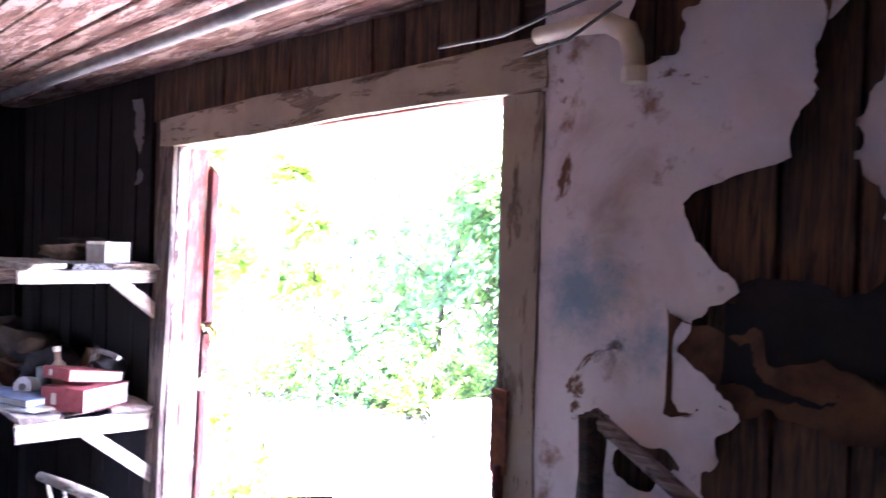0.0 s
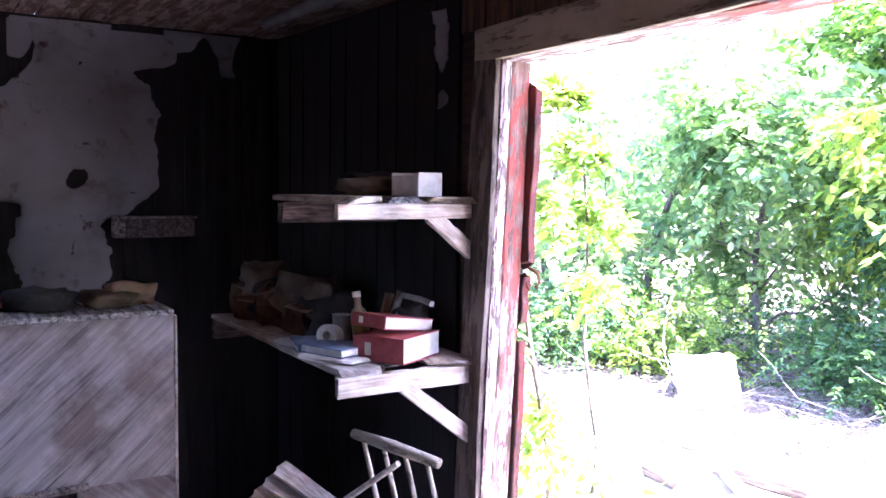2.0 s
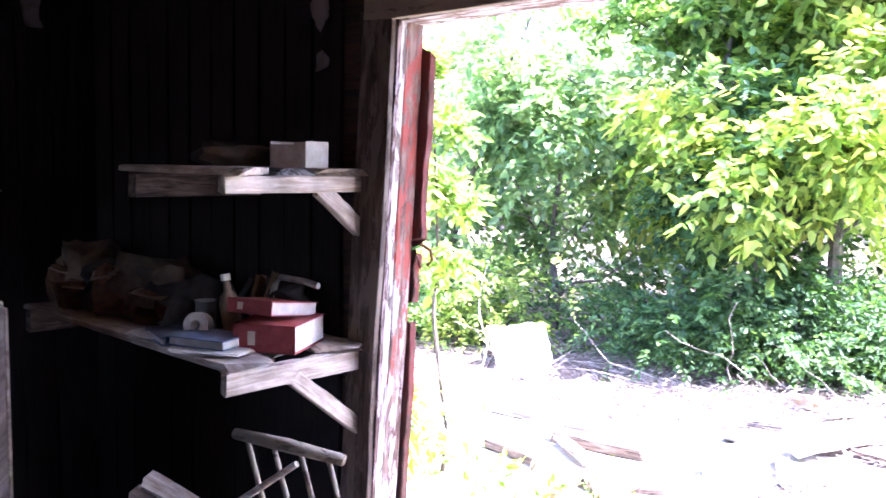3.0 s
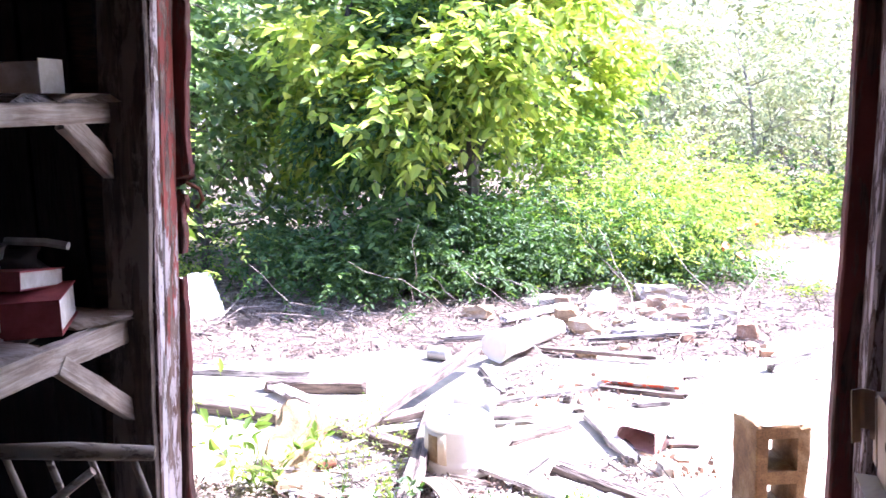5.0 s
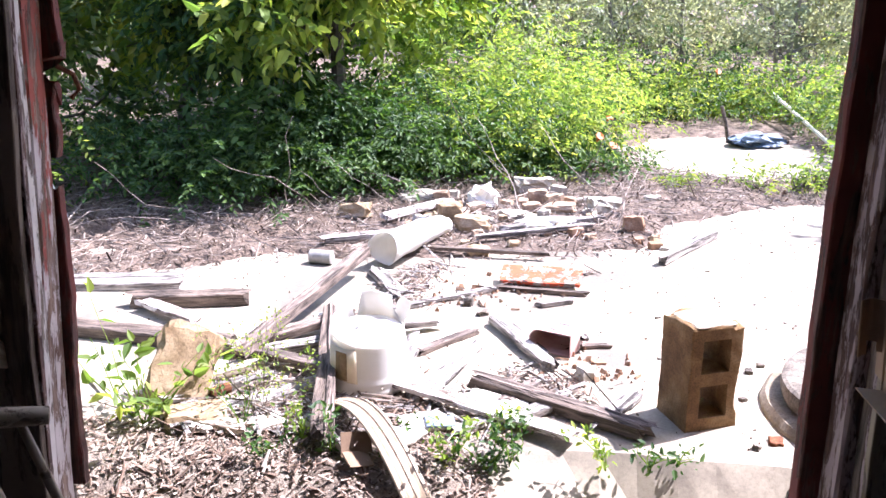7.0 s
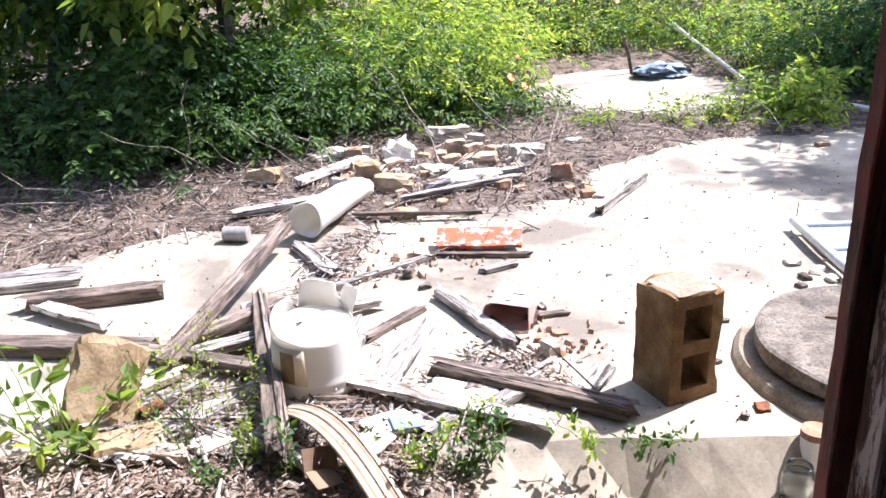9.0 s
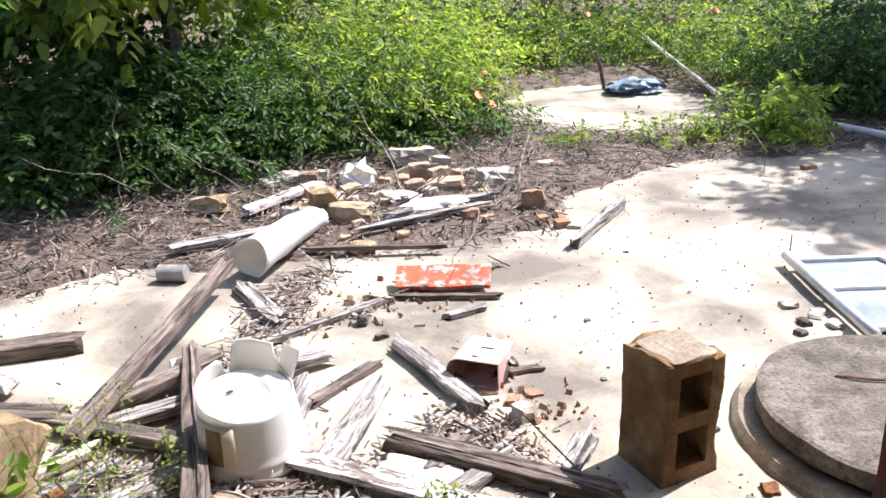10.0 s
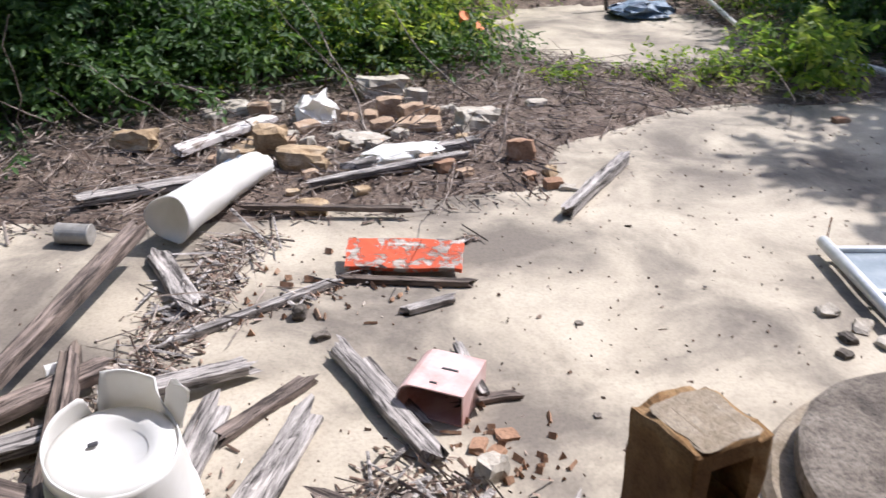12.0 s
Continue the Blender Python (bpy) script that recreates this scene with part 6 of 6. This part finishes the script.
for k, (x, y, sx, sz, rz) in enumerate(((-1.72, -0.34, 0.15, 0.12, 20), (-1.95, -0.38, 0.17, 0.17, -30), (-2.18, -0.40, 0.13, 0.10, 50), (-2.34, -0.36, 0.14, 0.15, 10))):
    pk = thing("package", pose(x, y, 0.957, 0, 0, rz), "torn ochre package on the cluttered shelf", "package", "packages on the shelf")
    part("box", stone_bm(sx, 0.11, sz, 760 + k, 0.16, 3), M_OCHRE, pk)
    part("flap", box_bm(sx * 0.9, 0.09, 0.004, 0.001, at=(0.02, -0.02, sz * 0.93), turn=pose(0, 0, 0, 14, 6, 0)), M_CARD, pk)
jug = thing("tin_can", pose(-1.45, -0.30, 0.957, 0, 0, 0), "small grey tin can among clutter", "can")
part("body", lathe([(0.0, 0.0), (0.036, 0.0), (0.036, 0.004), (0.034, 0.008), (0.034, 0.10), (0.036, 0.104), (0.036, 0.108), (0.031, 0.108), (0.031, 0.01), (0.0, 0.01)], 20), M_GALV, jug, smooth_faces=True)
carton = thing("carton", pose(-1.12, -0.17, 1.51, 0, 0, 8), "small open whitish carton on the upper shelf", "carton")
cbm = bmesh.new()
for at, sz in (((0, 0, 0.002), (0.15, 0.10, 0.003)), ((0.075, 0, 0.04), (0.003, 0.10, 0.08)), ((-0.075, 0, 0.04), (0.003, 0.10, 0.08)), ((0, 0.05, 0.04), (0.15, 0.003, 0.08)), ((0, -0.05, 0.035), (0.15, 0.003, 0.07))):
    box_bm(*sz, at=at, bm=cbm)
part("box", cbm, M_PAGE, carton)


def cabinet():
    """Old console cabinet: veneered front with a large opening, top, sides and a rail."""
    ob = thing("console_cabinet", pose(0, 0, 0), "old console cabinet with dried grey veneer front", "cabinet")
    x, y0, y1, zt = -1.63, -2.02, -0.872, 1.076
    part("front_panel", box_bm(0.022, y1 - y0, zt - 0.50, at=(x - 0.011, (y0 + y1) / 2, (zt + 0.50) / 2)), M_VENEER, ob)
    stile = part("front_stile", box_bm(0.022, 0.33, 0.50 - ZF, at=(0, 0, 0)), M_VENEER, ob)
    stile.matrix_basis = pose(x - 0.011, y1 - 0.165, (0.50 + ZF) / 2) @ Matrix.Diagonal((1, -1, 1, 1))
    part("front_stile", box_bm(0.022, 0.16, 0.50 - ZF, at=(x - 0.011, y0 + 0.08, (0.50 + ZF) / 2)), M_VENEER, ob)
    part("side", box_bm(0.50, 0.02, zt - ZF, at=(x - 0.27, y1 - 0.012, (zt + ZF) / 2)), M_DARKWOOD, ob)
    part("side", box_bm(0.50, 0.02, zt - ZF, at=(x - 0.27, y0 + 0.012, (zt + ZF) / 2)), M_DARKWOOD, ob)
    part("top", box_bm(0.53, y1 - y0 + 0.004, 0.02, 0.003, at=(x - 0.27, (y0 + y1) / 2, zt + 0.01)), M_GREYWOOD, ob)
    part("edge_strip", box_bm(0.026, 0.010, zt - ZF, 0.002, at=(x - 0.010, y1 + 0.006, (zt + ZF) / 2)), M_PALEWOOD, ob, "pale worn edge strip")
    part("back", box_bm(0.01, y1 - y0, zt - ZF, at=(x - 0.52, (y0 + y1) / 2, (zt + ZF) / 2)), M_DARKWOOD, ob)
    part("rail", tube([(x + 0.014, -1.95, 0.50), (x + 0.014, -1.5, 0.50), (x + 0.014, -1.17, 0.505)], [0.014] * 3, 10), M_BROWNWOOD, ob, "brown turned wooden rail")
    part("lower_panel", box_bm(0.02, 0.7, 0.40, at=(x - 0.08, -1.5, 0.12), turn=pose(0, 0, 0, 0, -12, 0)), M_BROWNWOOD, ob, "brown inner panel")


cabinet()
for k, (y, sx, sy, sz, mat, lab) in enumerate(((-1.05, 0.2, 0.16, 0.05, M_CLOTH, "grimy cloth on the cabinet top"), (-1.3, 0.22, 0.18, 0.07, M_DARKCLOTH, "crumpled dark cloth on the cabinet top"), (-1.5, 0.18, 0.15, 0.05, M_BOOKRED, "dull red cloth on the cabinet top"), (-0.97, 0.16, 0.1, 0.08, M_TAN, "tan bundle on the cabinet top"))):
    s = part("rag", stone_bm(sx, sy, sz, 700 + k, 0.25, 4), mat, smooth_faces=True)
    s.matrix_basis = pose(-1.85, y, 1.096, 0, 0, 30 * k)
    tagged(s, lab, "cloth", "bundles on the cabinet")

# broken chair tipped against the wall below the shelves
chair = thing("spindle_chair", pose(0, 0, 0), "broken tipped chair with brown turned spindles and pale seat", "chair")
A, B = Vector((-0.765, -0.283, 0.685)), Vector((-1.13, -0.40, 0.705))
part("top_rail", tube([A, A.lerp(B, 0.5) + Vector((0.01, -0.01, 0.008)), B], [0.017, 0.021, 0.017], 10), M_CASING, chair, smooth_faces=True)
down = Vector((0.12, 0.10, -0.62))
for k in range(4):
    p = A.lerp(B, 0.14 + 0.25 * k)
    part("spindle", tube([p, p + down * 0.5, p + down], [0.008, 0.011, 0.008], 8), M_CASING, chair, smooth_faces=True)
part("brace", tube([A.lerp(B, 0.35) + Vector((0.03, -0.05, -0.02)), A.lerp(B, 0.9) + Vector((-0.12, -0.10, -0.30))], [0.010, 0.012], 8), M_PALEWOOD, chair)
seat = part("seat_slat", plank_bm(0.5, 0.06, 0.018, 720, 0.006), M_PALEWOOD, chair)
for k in range(4):
    s = seat if k == 0 else new("seat_slat", seat.data)
    s.parent = chair
    q = B + Vector((0.04 - 0.03 * k, -0.04 - 0.03 * k, -0.20 - 0.045 * k))
    s.matrix_basis = Matrix.Translation(q + Vector((-0.05, -0.02, -0.06))) @ pose(0, 0, 0, 35, 0, 20) @ pose(0, 0, 0, 0, 35, 0)
part("foot", tube([A + down, A + down + Vector((0.02, 0.0, -0.19))], [0.014, 0.012], 8), M_CASING, chair)
part("foot", tube([B + down, B + down + Vector((0.02, 0.0, -0.27))], [0.014, 0.012], 8), M_CASING, chair)

# small wall box beside the torn paper
wall_box = thing("wall_box", pose(XL + 0.004, -0.69, 1.30, 0, 0, 0), "dull brown box with paler rim on the dark wall", "box")
part("body", box_bm(0.10, 0.30, 0.085, 0.004, at=(0.05, 0, 0.0425)), M_DARKWOOD, wall_box)
part("rim", box_bm(0.11, 0.32, 0.010, 0.002, at=(0.055, 0, 0.091)), M_BROWNWOOD, wall_box, "pale wooden rim")
part("end", box_bm(0.10, 0.045, 0.10, 0.004, at=(0.05, -0.18, 0.05)), M_BROWNWOOD, wall_box, "pale end block")

# pressed plate by the jamb
tray = thing("fuse_box", pose(0.815, 0.02, 0.64, 0, -3, -2), "tan pressed metal box with slots beside the doorway", "box")


def bent_sheet(name, nu, nv, place, gone, cell=0.01):
    bm = bmesh.new()
    grid = [[bm.verts.new(place(i * cell, j * cell)) for j in range(nv + 1)] for i in range(nu + 1)]
    for i in range(nu):
        for j in range(nv):
            if not gone(i, j):
                bm.faces.new([grid[i][j], grid[i + 1][j], grid[i + 1][j + 1], grid[i][j + 1]])
    for v in [v for v in bm.verts if not v.link_faces]:
        bm.verts.remove(v)
    ob = part(name, bm, M_TAN, tray)
    ob.modifiers.new("thickness", "SOLIDIFY").thickness = 0.003
    return ob


bent_sheet("plate", 32, 19, lambda u, v: (0.0, -u, v + 0.06 * u), lambda i, j: (9 <= i < 18 and j in (9, 10)) or (i == 20 and 2 <= j < 8))
bent_sheet("flange", 31, 4, lambda u, v: (-v, -u + 0.9 * v, -0.25 * v + 0.06 * u), lambda i, j: i > 30 - j)
bent_sheet("flange", 5, 12, lambda u, v: (-u, 0.012 + 0.018 * math.sin(u * 60), 0.07 + v), lambda i, j: j < 2 * math.sin(i * 1.3) + 1)
part("mount", box_bm(0.03, 0.045, 0.16, 0.003, at=(0.012, 0.02, 0.10)), M_TAN, tray)

# tall carton standing in the room
tall = thing("tall_carton", pose(1.395, -0.845, ZF, 0, 0, -30), "tall dark brown cardboard carton on the floor", "carton")
zt = 1.312 - ZF
part("side_panel", box_bm(0.005, 0.20, zt, at=(-0.05, 0, zt / 2)), M_CARD, tall)
part("side_panel", box_bm(0.005, 0.20, zt - 0.04, at=(0.05, 0, zt / 2 - 0.02)), M_CARD, tall)
part("back_panel", box_bm(0.095, 0.005, zt - 0.04, at=(0, 0.10, zt / 2 - 0.02)), M_CARD, tall)
part("front_panel", box_bm(0.095, 0.005, zt - 0.04, at=(0, -0.10, zt / 2 - 0.02)), M_CARD, tall)
flap = part("flap", box_bm(0.112, 0.20, 0.005, 0.001, at=(0, 0, 0)), M_CARD, tall)
flap.matrix_basis = pose(0.0, 0, zt - 0.016, 0, 21, 0)
part("bottom_panel", box_bm(0.09, 0.195, 0.005, at=(0, 0, 0.003)), M_CARD, tall)

# pipes and wires
tube_ob = part("ceiling_pipe", tube([(-1.98, -0.40, 2.20), (-0.5, -0.35, 2.205), (0.6, -0.31, 2.21), (2.9, -0.25, 2.21)], [0.022] * 4, 12), M_CONDUIT, smooth_faces=True)
tagged(tube_ob, "long grey metal conduit under the ceiling", "pipe")
elbow = thing("drain_pipe", ASKEW @ pose(-0.15, 0.0, 0.0), "old white plastic elbow pipe high on the wall", "pipe")
part("pipe", tube([(1.12, -0.06, 2.10), (1.22, -0.06, 2.105), (1.31, -0.06, 2.10), (1.36, -0.06, 2.075), (1.375, -0.06, 2.04), (1.38, -0.06, 1.99)], [0.019, 0.019, 0.022, 0.024, 0.022, 0.021], 12), M_CREAM, elbow, smooth_faces=True)
part("clamp", tube([(1.38, -0.06, 2.0), (1.38, -0.06, 1.97)], [0.026, 0.026], 12), M_CREAM, elbow)
pipe("cable", [(0.72, -0.03, 2.10), (0.95, -0.04, 2.09), (1.1, -0.05, 2.11), (1.25, -0.05, 2.13)], 0.004, M_BLACK, "thin black cable over the doorway", "cable", 6)
pipe("cable", [(1.02, -0.04, 2.04), (1.15, -0.05, 2.05), (1.28, -0.05, 2.10)], 0.004, M_BLACK, "thin black cable along the wall", "cable", 6)
rest = thing("broken_frame", ASKEW @ pose(0.0, 0.02, 0.0), "dark broken wooden trestle against the papered wall", "frame")
for k, (a, b) in enumerate((((1.18, -0.10, 1.30), (1.10, -0.16, ZF)), ((1.18, -0.12, 1.30), (1.27, -0.16, ZF)), ((1.18, -0.11, 1.30), (1.75, -0.20, 1.05)), ((1.42, -0.15, 1.18), (1.45, -0.18, ZF)))):
    part("leg", tube([a, Vector(a).lerp(Vector(b), 0.5), b], [0.026, 0.024, 0.026] if k < 2 else [0.018] * 3, 8), M_WALLWOOD if k < 2 else M_BROWNWOOD, rest)
